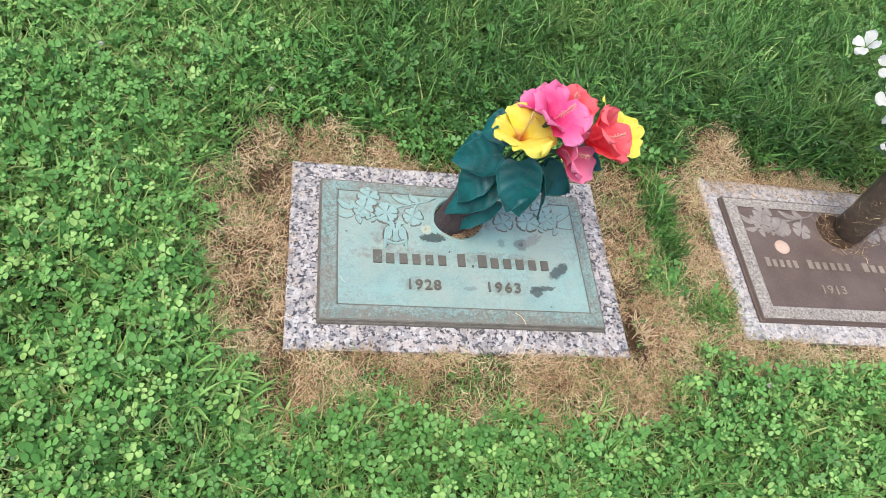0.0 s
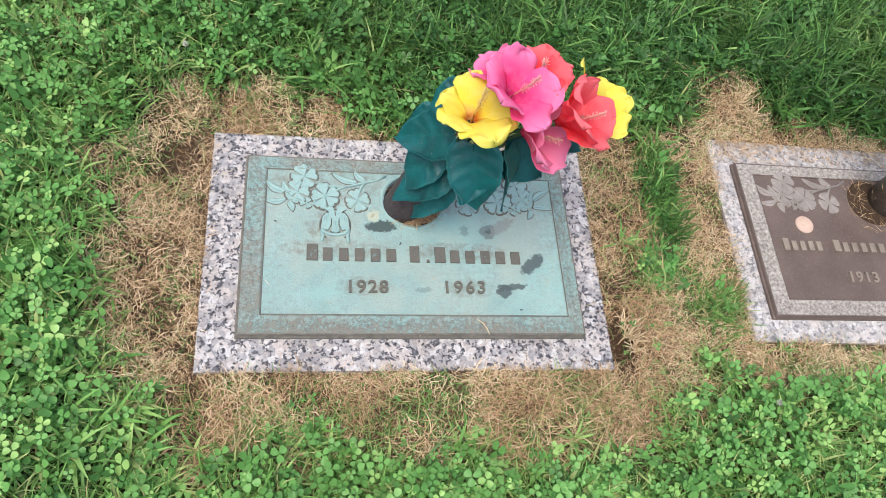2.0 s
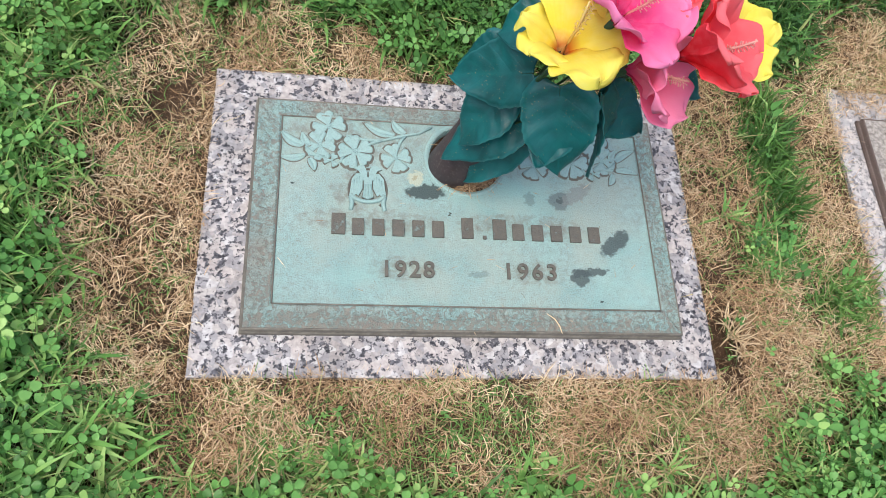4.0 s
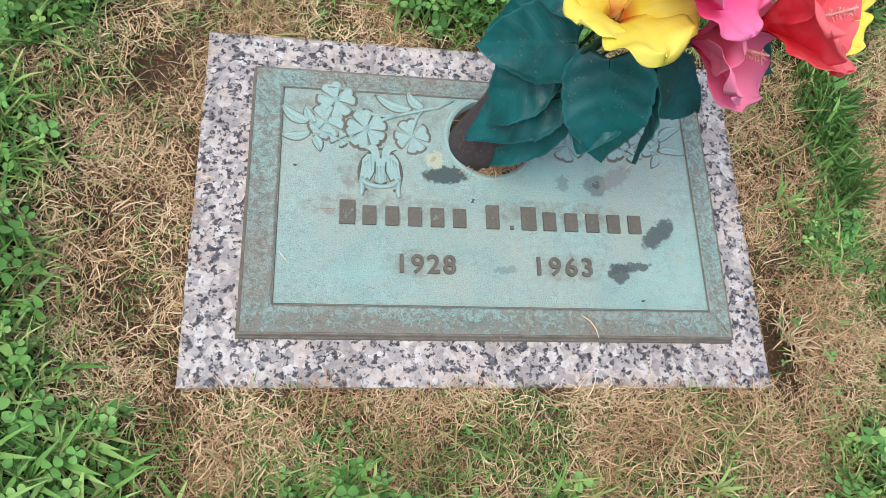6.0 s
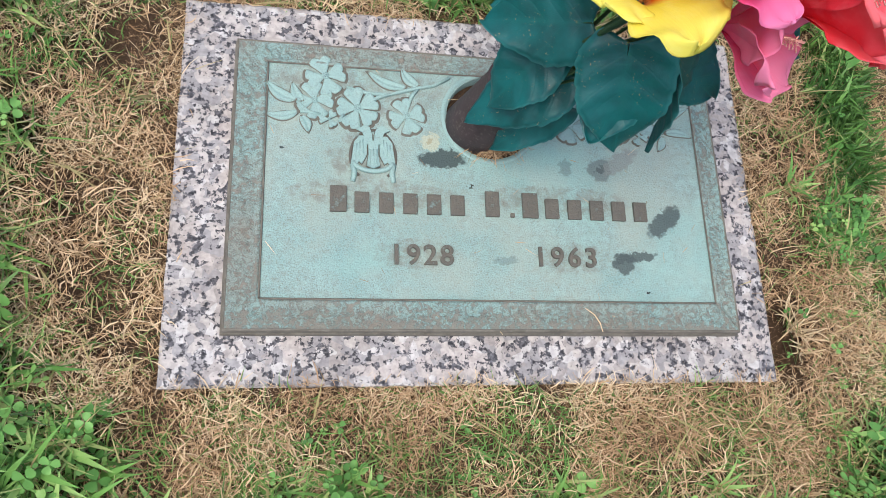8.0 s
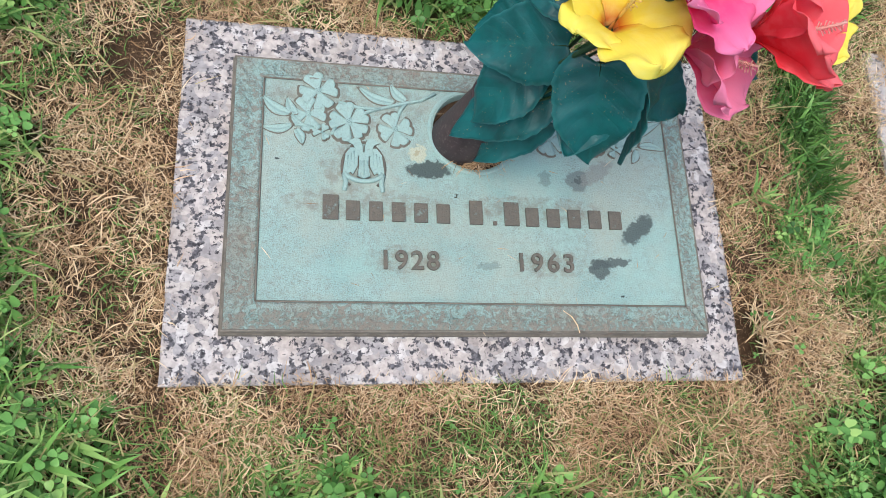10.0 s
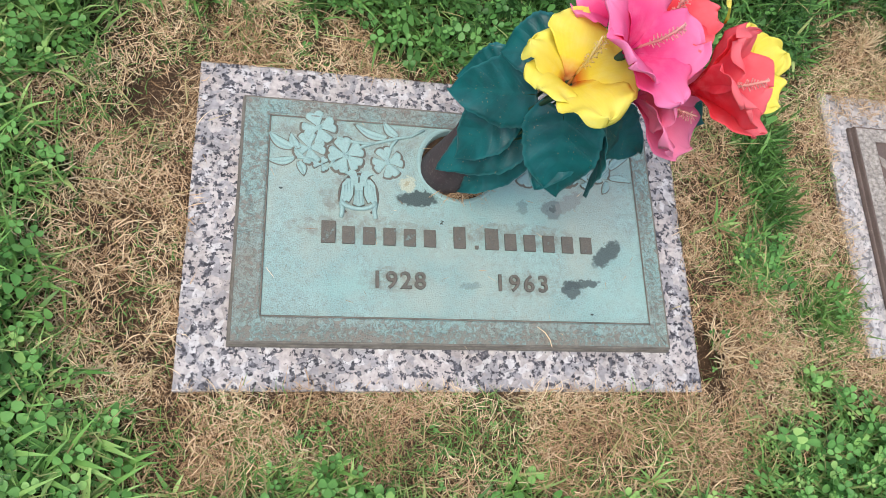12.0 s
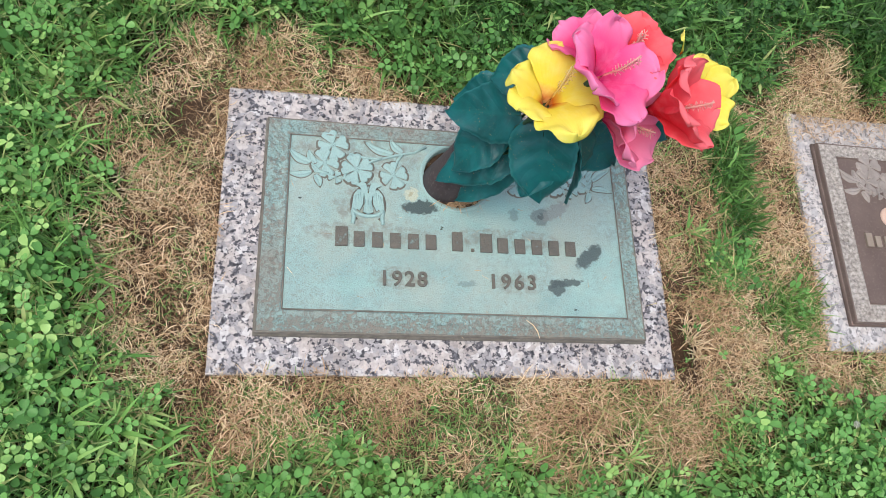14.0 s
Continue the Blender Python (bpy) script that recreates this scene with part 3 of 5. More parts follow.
def plaque_thing(m, label, panel, border, relief, letter, edge, bars, years, emblem, silt):
    q = thing("memorial_plaque", (0, 0, 0), label, "plaque", "bronze plaques on the slabs")
    q.matrix_world = m
    # stepped edge
    bm = bmesh.new()
    loops = []
    for inset, z in ((0, 0.0003), (0, 0.0055), (0.0010, 0.0070), (0.0020, 0.0074), (0.0023, 0.0082), (0.0023, 0.0145), (0.0032, 0.0166), (0.0046, 0.0170), (0.0058, 0.0150)):
        loop = []
        xs, ys = (PX0 + inset, PX1 - inset), (PY0 + inset, PY1 - inset)
        for (ax, ay), (bx, by), n in (((xs[0], ys[0]), (xs[1], ys[0]), 60), ((xs[1], ys[0]), (xs[1], ys[1]), 36), ((xs[1], ys[1]), (xs[0], ys[1]), 60), ((xs[0], ys[1]), (xs[0], ys[0]), 36)):
            for k in range(n):
                t = k / n
                x, y = ax + (bx - ax) * t, ay + (by - ay) * t
                w = 0.0005 * noise.noise((x * 60, y * 60, z * 300))
                loop.append(bm.verts.new((x + w, y + w, z)))
        loops.append(loop)
    for a, b in zip(loops, loops[1:]):
        for k in range(len(a)):
            n = (k + 1) % len(a)
            bm.faces.new((a[k], a[n], b[n], b[k]))
    part("stepped_edge", bm, edge, q)
    # border band with a rough cast scroll
    bm = bmesh.new()
    ox0, ox1, oy0, oy1 = PX0 + 0.0052, PX1 - 0.0052, PY0 + 0.0052, PY1 - 0.0052
    corners = [((ox0, oy0), (IX0, IY0)), ((ox1, oy0), (IX1, IY0)), ((ox1, oy1), (IX1, IY1)), ((ox0, oy1), (IX0, IY1))]
    for k, n in ((0, 230), (1, 130), (2, 230), (3, 130)):
        (a_out, a_in), (b_out, b_in) = corners[k], corners[(k + 1) % 4]
        rows = []
        for j in range(15):
            v = j / 14
            row = []
            for i in range(n + 1):
                t = i / n
                x = (a_out[0] * (1 - t) + b_out[0] * t) * (1 - v) + (a_in[0] * (1 - t) + b_in[0] * t) * v
                y = (a_out[1] * (1 - t) + b_out[1] * t) * (1 - v) + (a_in[1] * (1 - t) + b_in[1] * t) * v
                s = t * n / 230 * 34
                curl = 0.8 * noise.noise((x * 95 + 3 * math.sin(s), y * 95, 2.0)) + 0.9 * abs(noise.noise((x * 190, y * 190, 5.0))) * 2 - 0.5 + 0.4 * noise.noise((x * 420, y * 420, 8.0))
                band = math.sin(math.pi * min(1, v / 0.80)) ** 0.5 if v < 0.80 else 0.0
                z = TOP - 0.0014 + 0.0032 * band * curl
                if v > 0.80:
                    z = TOP - 0.0006 + 0.0006 * math.sin(math.pi * (v - 0.8) / 0.2)
                if v > 0.97:
                    z = FLOOR - 0.0002
                row.append((x, y, z))
            rows.append(row)
        grid_mesh(bm, rows)
    bmesh.ops.remove_doubles(bm, verts=bm.verts, dist=0.00005)
    part("border", bm, border, q)
    for (ax, ay), (bx, by) in (((IX0, IY0), (IX1, IY0)), ((IX1, IY0), (IX1, IY1)), ((IX1, IY1), (IX0, IY1)), ((IX0, IY1), (IX0, IY0))):
        bm = bmesh.new()
        tube(bm, [(ax + (bx - ax) * t / 24, ay + (by - ay) * t / 24, FLOOR + 0.0012 + 0.0002 * noise.noise((t * 1.3, ax * 9, ay * 9))) for t in range(25)], 0.0011, 6, 1.0)
        part("inner_moulding", bm, edge, q)
    # sunk panel, with a round opening for the vase
    bm = bmesh.new()
    rect = [bm.verts.new((x, y, FLOOR)) for x, y in ((IX0, IY0), (IX1, IY0), (IX1, IY1), (IX0, IY1))]
    hole = [bm.verts.new((RING[0] + 0.054 * math.cos(a), RING[1] + 0.054 * math.sin(a), FLOOR)) for a in [math.tau * k / 64 for k in range(64)]]
    edges = [bm.edges.new((rect[k], rect[(k + 1) % 4])) for k in range(4)] + [bm.edges.new((hole[k], hole[(k + 1) % 64])) for k in range(64)]
    bmesh.ops.triangle_fill(bm, use_beauty=True, use_dissolve=False, edges=edges)
    bmesh.ops.recalc_face_normals(bm, faces=bm.faces)
    if sum(f.normal.z for f in bm.faces) < 0:
        bmesh.ops.reverse_faces(bm, faces=bm.faces)
    part("panel", bm, panel, q, smooth=False)
    # collar round the opening
    bm = bmesh.new()
    lathe(bm, [(0.0610, FLOOR - 0.0003), (0.0608, FLOOR + 0.0008), (0.0598, FLOOR + 0.0014), (0.0572, FLOOR + 0.0014), (0.0555, FLOOR + 0.0006), (0.0540, FLOOR - 0.001), (0.0530, 0.0012)], 64, (RING[0], RING[1], 0))
    part("vase_collar", bm, relief if emblem else panel, q)
    bm = bmesh.new()
    lathe(bm, [(0.0535, silt), (0.03, silt), (0.0005, silt)], 32, (RING[0], RING[1], 0), 0.001)
    part("socket_floor", bm, SOIL, q, "dirt-filled socket floor")
    # dogwood sprays either side of the opening
    for side in (1, -1):
        fx = (lambda x: x) if side > 0 else (lambda x: 2 * RING[0] - x)
        ang = (lambda a: a) if side > 0 else (lambda a: math.pi - a)
        for x, y, r, turn, pet, lift in ((0.153, 0.328, 0.026, 0.2, 4, 0.0), (0.165, 0.360, 0.028, 0.35, 4, 0.0008), (0.203, 0.320, 0.030, 0.55, 5, 0.0012), (0.261, 0.314, 0.0255, 0.32, 4, 0.0), (0.170, 0.304, 0.013, 1.1, 3, 0.0015)):
            relief_flower(fx(x), y, r, ang(turn), FLOOR + lift, pet, q, relief)
        for tip, base, w in (((0.097, 0.349), (0.133, 0.326), 0.0075), ((0.098, 0.307), (0.135, 0.312), 0.0060), ((0.147, 0.286), (0.138, 0.307), 0.0060), ((0.214, 0.370), (0.262, 0.351), 0.0065), ((0.255, 0.377), (0.276, 0.354), 0.0068), ((0.127, 0.349), (0.140, 0.325), 0.0062)):
            bm = bmesh.new()
            relief_leaf(bm, (fx(tip[0]), tip[1]), (fx(base[0]), base[1]), w * side, FLOOR, 0.0036)
            relief_leaf(bm, (fx(tip[0] * 1.04 - base[0] * 0.04), tip[1] * 1.04 - base[1] * 0.04), (fx(base[0]), base[1]), (w + 0.0016) * side, FLOOR, 0.0008, True)
            bmesh.ops.recalc_face_normals(bm, faces=bm.faces)
            part("relief_leaf", bm, relief, q)
        for pts in (((0.160, 0.310), (0.145, 0.313), (0.133, 0.325)), ((0.150, 0.312), (0.137, 0.313)), ((0.190, 0.347), (0.215, 0.341), (0.240, 0.341), (0.270, 0.351), (0.295, 0.357), (0.314, 0.369)), ((0.214, 0.328), (0.228, 0.337), (0.243, 0.342)), ((0.264, 0.332), (0.268, 0.342), (0.276, 0.352)), ((0.182, 0.302), (0.186, 0.312))):
            bm = bmesh.new()
            tube(bm, [(fx(x), y, FLOOR + 0.0012) for x, y in pts], [0.0020 + 0.0006 * (k % 2) for k in range(len(pts))], 6, 0.9)
            part("relief_stem", bm, relief, q)
    # crest: a two-headed bird over a bow
    if emblem:
        cx, cy = 0.221, 0.262
        for sx in (-1, 1):
            flip = lambda pts: [(cx + sx * x, cy + y) for x, y in pts]
            relief_plate("relief_wing", flip(((0.0068, 0.016), (0.009, 0.0245), (0.016, 0.0245), (0.0225, 0.016), (0.0262, -0.013), (0.0230, -0.009), (0.0200, -0.014), (0.0165, -0.009), (0.0130, -0.012), (0.0098, -0.006), (0.0072, 0.0))), FLOOR, 0.0026, q, relief)
            for k in range(3):
                bm = bmesh.new()
                tube(bm, [(cx + sx * (0.012 + 0.0035 * k), cy + 0.019 - 0.003 * k, FLOOR + 0.0026), (cx + sx * (0.0115 + 0.0048 * k), cy + 0.001 - 0.003 * k, FLOOR + 0.0022)], 0.0008, 5, 0.8)
                part("relief_feather", bm, relief, q)
            relief_plate("relief_head", flip(((0.0004, 0.012), (0.0010, 0.026), (0.0042, 0.0350), (0.0105, 0.0375), (0.0200, 0.0310), (0.0130, 0.0275), (0.0098, 0.020), (0.0085, 0.012))), FLOOR + 0.0004, 0.0030 + 0.0003 * sx, q, relief)
            bm = bmesh.new()
            tube(bm, [(cx + sx * 0.024, cy - 0.012, FLOOR + 0.001), (cx + sx * 0.0215, cy - 0.022, FLOOR + 0.001), (cx + sx * 0.0235, cy - 0.033, FLOOR + 0.001)], [0.003, 0.0034, 0.0028], 6, 0.7)
            part("relief_ribbon", bm, relief, q)
        relief_plate("relief_body", [(cx - 0.0064, cy + 0.018), (cx - 0.0058, cy), (cx - 0.0080, cy - 0.014), (cx, cy - 0.018), (cx + 0.0080, cy - 0.014), (cx + 0.0058, cy), (cx + 0.0064, cy + 0.018)], FLOOR + 0.0004, 0.0039, q, relief)
        for k in (-1, 0, 1):
            bm = bmesh.new()
            tube(bm, [(cx + 0.0042 * k, cy + 0.006, FLOOR + 0.0044), (cx + 0.0042 * k, cy - 0.013, FLOOR + 0.0044)], 0.0008, 5, 0.8)
            part("relief_tail_feather", bm, relief, q)
        bm = bmesh.new()
        tube(bm, [(cx + 0.024 * math.sin(a), cy - 0.006 - 0.014 * math.cos(a), FLOOR + 0.0016) for a in [(-1.35 + 0.27 * k) for k in range(11)]], 0.0030, 6, 0.8)
        part("relief_bow", bm, relief, q)
        bm = bmesh.new()
        tube(bm, [(cx + 0.0265 * math.cos(a), cy - 0.002 + (0.034 if math.sin(a) > 0 else 0.030) * math.sin(a), FLOOR + 0.0004) for a in [-0.9 + (math.pi + 1.8) * k / 26 for k in range(27)]], 0.0017, 6, 0.6)
        part("relief_outline", bm, letter, q)
    for x, y, w, h in bars:
        raised_bar(x, y, w, h, FLOOR, 0.0034, q, letter)
    for text, x0, x1, y, h in years:
        digits(text, x0, x1, y, h, FLOOR - 0.0004, 0.0034, q, letter)
    return q


def bar_row(words, y, gap):
    """Words as (x0, x1, count, tall first, heights)."""
    rows = []
    for x0, x1, n, tall, low in words:
        step = (x1 - x0) / n
        for k in range(n):
            w = step * (0.60 if k or n == 1 else 0.68)
            rows.append((x0 + k * step, y, w, tall if k == 0 else low))
    return rows


first_bars = bar_row([(0.172, 0.338, 6, 0.031, 0.0245), (0.352, 0.380, 1, 0.031, 0.031), (0.397, 0.566, 6, 0.031, 0.0245)], 0.1915, 0) + [(0.382, 0.1915, 0.005, 0.005)]
plaque_thing(pose(0, 0, 0.0004), "bronze grave plaque with turquoise verdigris, flower relief and dates", PATINA, PATINA_BORDER, PATINA_RELIEF, PATINA_LETTER, PATINA_EDGE,
             first_bars, [("1928", 0.237, 0.314, 0.1325, 0.0235), ("1963", 0.405, 0.488, 0.1335, 0.0235)], True, 0.0014)
next_bars = bar_row([(0.121, 0.215, 5, 0.026, 0.021), (0.236, 0.362, 6, 0.026, 0.021), (0.392, 0.530, 6, 0.026, 0.021)], 0.198, 0)
plaque_two = plaque_thing(pose(0.990, 0.040, -0.0024, 0, 0, -0.3), "brown bronze grave plaque with pale raised border and dates", BROWN, BROWN_BORDER, BROWN_RELIEF, BROWN_LETTER, BROWN,
                          next_bars, [("1913", 0.244, 0.318, 0.1315, 0.0225), ("1963", 0.420, 0.494, 0.1325, 0.0225)], False, 0.0130)
for x, y in ((0.184, 0.258), (0.535, 0.275)):
    bm = bmesh.new()
    rings = lathe(bm, [(0.0195, 0.0), (0.0195, 0.0022), (0.018, 0.0032), (0.012, 0.0030), (0.006, 0.0036), (0.0005, 0.0036)], 28, (x, y, FLOOR))
    part("medallion", bm, MEDAL, plaque_two, "pinkish round medallion")

# ---- vases ----


def vase_thing(base, top, r0, r1, material, label):
    b, t = Vector(base), Vector(top)
    h = (t - b).length
    q = thing("grave_vase", b, label, "vase", "bronze vases in the plaques")
    q.rotation_mode = 'QUATERNION'
    q.rotation_quaternion = (t - b).to_track_quat('Z', 'Y')
    bm = bmesh.new()
    prof = [(0.002, 0.0), (r0 * 0.92, 0.0), (r0, 0.003), (r0 * 1.01, h * 0.3), (r0 + (r1 - r0) * 0.55, h * 0.7), (r1, h * 0.93)]
    lathe(bm, prof, 40, wobble=0.0006)
    part("body", bm, material, q)
    bm = bmesh.new()
    lathe(bm, [(r1, h * 0.93), (r1 * 1.06, h * 0.95), (r1 * 1.08, h * 0.985), (r1 * 1.03, h), (r1 * 0.93, h * 0.995), (r1 * 0.88, h * 0.9), (r0 * 0.85, h * 0.35), (0.002, h * 0.33)], 40)
    part("rim", bm, material, q)
    return q


vase_thing((0.341, 0.309, 0.002), (0.372, 0.306, 0.115), 0.036, 0.038, VASE, "dark purple-brown bronze vase leaning in the plaque's round socket")
vase_thing((1.393, 0.362, 0.0120), (1.372, 0.352, 0.240), 0.040, 0.044, VASE_DIRTY, "tall dusty brown vase dusted with dry grass")

# ---- silk flowers ----


def petal_bm(length, width, spread_out, ruffle, seed, fold=0.0):
    """A petal that starts at the throat and opens outwards along +x, the flower facing +z; its end is round and curls back a little."""
    bm = bmesh.new()
    rows, along = [], []
    N, M = 20, 23
    r, z, last = 0.003, 0.0, 0.0
    for i in range(N):
        u = 1 - (1 - i / (N - 1)) ** 1.7
        mid = (u + last) / 2
        tip = radians(10) + (radians(100) * spread_out - radians(10)) * mid ** 0.6 + radians(14) * max(0.0, (mid - 0.72) / 0.28) ** 1.5
        r, z, last = r + math.sin(tip) * length * (u - last), z + math.cos(tip) * length * (u - last), u
        rise = min(1.0, u / 0.62)
        w = width * (0.13 + 0.87 * rise * rise * (3 - 2 * rise)) * math.sqrt(max(0.0006, 1 - max(0, (u - 0.60) / 0.40) ** 2.6))
        w *= 1 + 0.035 * math.sin(11 * u + seed)
        row, al = [], []
        for j in range(M):
            v = 2 * j / (M - 1) - 1
            edge = abs(v) ** 2.2 * (math.sin(10 * u + seed * 1.7 + (1.6 if v > 0 else 0.0)) + 0.7 * math.sin(23 * u + seed * 2.9))
            wave = 0.62 * ruffle * u ** 1.5 * (edge + u ** 5 * (0.45 * math.sin(4.2 * v + seed * 2.3) + 0.30 * math.sin(9.5 * v + seed)))
            crease = 0.035 * length * u * (1 - u) * math.exp(-(v / 0.16) ** 2)
            notch = 1 + 0.022 * math.sin(5 * v + seed) * u ** 5
            cup = 0.16 * width * v * v * (0.9 - 1.5 * u)
            row.append((r * notch - cup * 0.3, w * v * (1 - 0.25 * fold * u), z + wave + cup * (0.7 + 1.6 * fold) - crease))
            al.append(u)
        rows.append(row)
        along.append(al)
    grid_mesh(bm, rows, {"along": along, "across": [[2 * j / (M - 1) - 1 + 3 * seed for j in range(M)]] * N})
    return bm


def pistil_bm(length):
    bm = bmesh.new()
    lay = bm.verts.layers.float.new("along")
    pts = [(0.0015 * math.sin(k), 0.001 * k * k / 9, length * k / 7) for k in range(8)]
    tube(bm, pts, [0.0018, 0.0016, 0.0015, 0.0014, 0.0014, 0.0014, 0.0013, 0.001], 6)
    for k in range(64):
        a, s = k * 2.4, 0.42 + 0.55 * (k / 64)
        p = Vector((0.0, 0.0012 * s, length * s))
        d = Vector((math.cos(a), math.sin(a), 0.35)) * (0.0045 + 0.002 * math.sin(k * 1.7))
        tube(bm, [p, p + d], [0.0003, 0.0007], 4)
    for v in bm.verts:
        v[lay] = min(1.0, v.co.z / length)
    return bm


def facing(centre, direction, spin):
    d = Vector(direction).normalized()
    return Matrix.Translation(centre) @ d.to_track_quat('Z', 'Y').to_matrix().to_4x4() @ Matrix.Rotation(radians(spin), 4, 'Z')


FACE, ACROSS, RISE = Vector((-0.198, -0.341, 0.919)), Vector((0.979, -0.025, 0.201)), Vector((-0.046, 0.940, 0.339))


def bloom(centre, tilt, way, spin):
    """A flower's place: leaning from FACE by tilt, the way round from ACROSS towards RISE; spin turns its first petal in the same sense."""
    t, a = radians(tilt), radians(way)
    d = (FACE * math.cos(t) + (ACROSS * math.cos(a) + RISE * math.sin(a)) * math.sin(t)).normalized()
    x = (ACROSS - d * ACROSS.dot(d)).normalized()
    turn = Matrix((x, d.cross(x), d)).transposed().to_4x4()
    return Matrix.Translation(centre) @ turn @ Matrix.Rotation(radians(spin), 4, 'Z')


def hibiscus(parent, root, centre, tilt, way, spin, size, material, open_=0.85, ruffle=0.010, seed=1, pistil=True, skip=(), short=()):
    """A silk hibiscus: calyx and stem with five petals and a pistil; the petals named in short are smaller."""
    m = bloom(centre, tilt, way, spin)
    bm = bmesh.new()
    back = m @ Vector((0, 0, -0.012))
    mid = (Vector(root) + back) / 2 + Vector((0, 0, 0.025))
    tube(bm, [root, mid, back, m @ Vector((0, 0, 0.004))], [0.0022, 0.0020, 0.0032, 0.0050], 8)
    head = part("flower_stem", bm, STEM, parent, "green plastic stem and calyx")
    for k in range(5):
        if k in skip:
            continue
        rnd = random.Random(seed * 10 + k)
        bm = petal_bm(size * rnd.uniform(0.94, 1.06) * (0.76 if k in short else 1), size * rnd.uniform(0.43, 0.49) * (0.80 if k in short else 1), open_ * rnd.uniform(0.90, 1.06), ruffle * rnd.uniform(0.9, 1.4), seed + 2 * k)
        bm.transform(m @ Matrix.Rotation(math.tau * k / 5 + rnd.uniform(-0.08, 0.08), 4, 'Z') @ Matrix.Rotation(0.10, 4, 'X'))
        ob = part("petal", bm, material, head)
        mod = ob.modifiers.new("thickness", 'SOLIDIFY')
        mod.thickness = 0.0005
    if pistil:
        bm = pistil_bm(size * 0.92)
        bm.transform(m @ Matrix.Rotation(0.16, 4, 'X'))
        part("pistil", bm, CREAM if material == YELLOW else PISTIL, head, "pale fringed pistil")
    return head


def silk_leaf(parent, root, base, tip, up, width, fold=0.22, droop=0.12, seed=0, material=None):
    """A pointed heart-shaped silk leaf with a toothed edge, on a wire."""
    base, tip = Vector(base), Vector(tip)
    ax = tip - base
    L = ax.length
    ax.normalize()
    side = ax.cross(Vector(up)).normalized()
    nrm = side.cross(ax).normalized()
    rows, rib = [], []
    N, M = 37, 11
    for i in range(N):
        u = i / (N - 1)
        w = width * (math.sin(math.pi * (0.05 + 0.95 * u) ** 0.62) ** 0.85 if u < 0.999 else 0.0) + 0.0004
        w *= 1 + 0.055 * ((u * 9.5 + 0.13 * seed) % 1.0 - 0.5) + 0.03 * math.sin(u * 17 + seed)
        row, rb = [], []
        for j in range(M):
            v = 2 * j / (M - 1) - 1
            back = -0.10 * L * abs(v) * max(0, 1 - u * 3.2)
            lateral = 0.0016 * math.sin(abs(v) * 7 - u * 34) * (1 - u) * min(1, abs(v) * 2)
            lift = fold * w * abs(v) - droop * L * (u * u) + 0.05 * L * math.sin(3 * u + seed) * v + lateral + 0.004 * math.sin(7 * u + seed * 2) * v * v
            row.append(base + ax * (u * L + back) + side * (w * v) + nrm * (lift + droop * L * u))
            rb.append(abs(v))
        rows.append(row)
        rib.append(rb)
    bm = bmesh.new()
    grid_mesh(bm, rows, {"rib": rib, "run": [[i / (N - 1)] * M for i in range(N)]})
    ob = part("leaf", bm, material or SILK, parent)
    mod = ob.modifiers.new("thickness", 'SOLIDIFY')
    mod.thickness = 0.0006
    bm = bmesh.new()
    tube(bm, [root, (Vector(root) + base) / 2 + nrm * 0.008, base, base + ax * L * 0.3 + nrm * (droop * L * 0.3 - droop * L * 0.09 - 0.0012)], [0.0016, 0.0014, 0.0013, 0.0007], 6)
    part("leaf_wire", bm, STEM, ob, "green plastic wire")
    return ob


ROOT = (0.372, 0.304, 0.108)
bouquet = thing("silk_bouquet", (0, 0, 0), "yellow, pink and coral silk hibiscus bouquet with teal leaves", "artificial flowers")
hibiscus(bouquet, ROOT, (0.395, 0.258, 0.337), 30, 66, 80, 0.080, YELLOW, 0.88, 0.010, 1, True, (), (1, 2))
hibiscus(bouquet, ROOT, (0.4395, 0.274, 0.375), 36, 22, 88, 0.074, PINK, 0.82, 0.010, 2)
hibiscus(bouquet, ROOT, (0.4925, 0.318, 0.355), 26, 75, 82, 0.062, CORAL, 0.80, 0.009, 3)
hibiscus(bouquet, ROOT, (0.446, 0.322, 0.358), 42, 128, 128, 0.050, PINK, 0.62, 0.008, 4, False, (2, 3))
hibiscus(bouquet, ROOT, (0.514, 0.254, 0.356), 56, 3, 80, 0.084, CORAL, 0.50, 0.010, 5)
hibiscus(bouquet, ROOT, (0.596, 0.298, 0.328), 28, 0, 32, 0.056, YELLOW, 0.88, 0.008, 6, False)
hibiscus(bouquet, ROOT, (0.478, 0.268, 0.313), 58, -20, -62, 0.080, ROSE, 0.54, 0.010, 7)
FRONT = (-0.35, -0.50, 0.79)
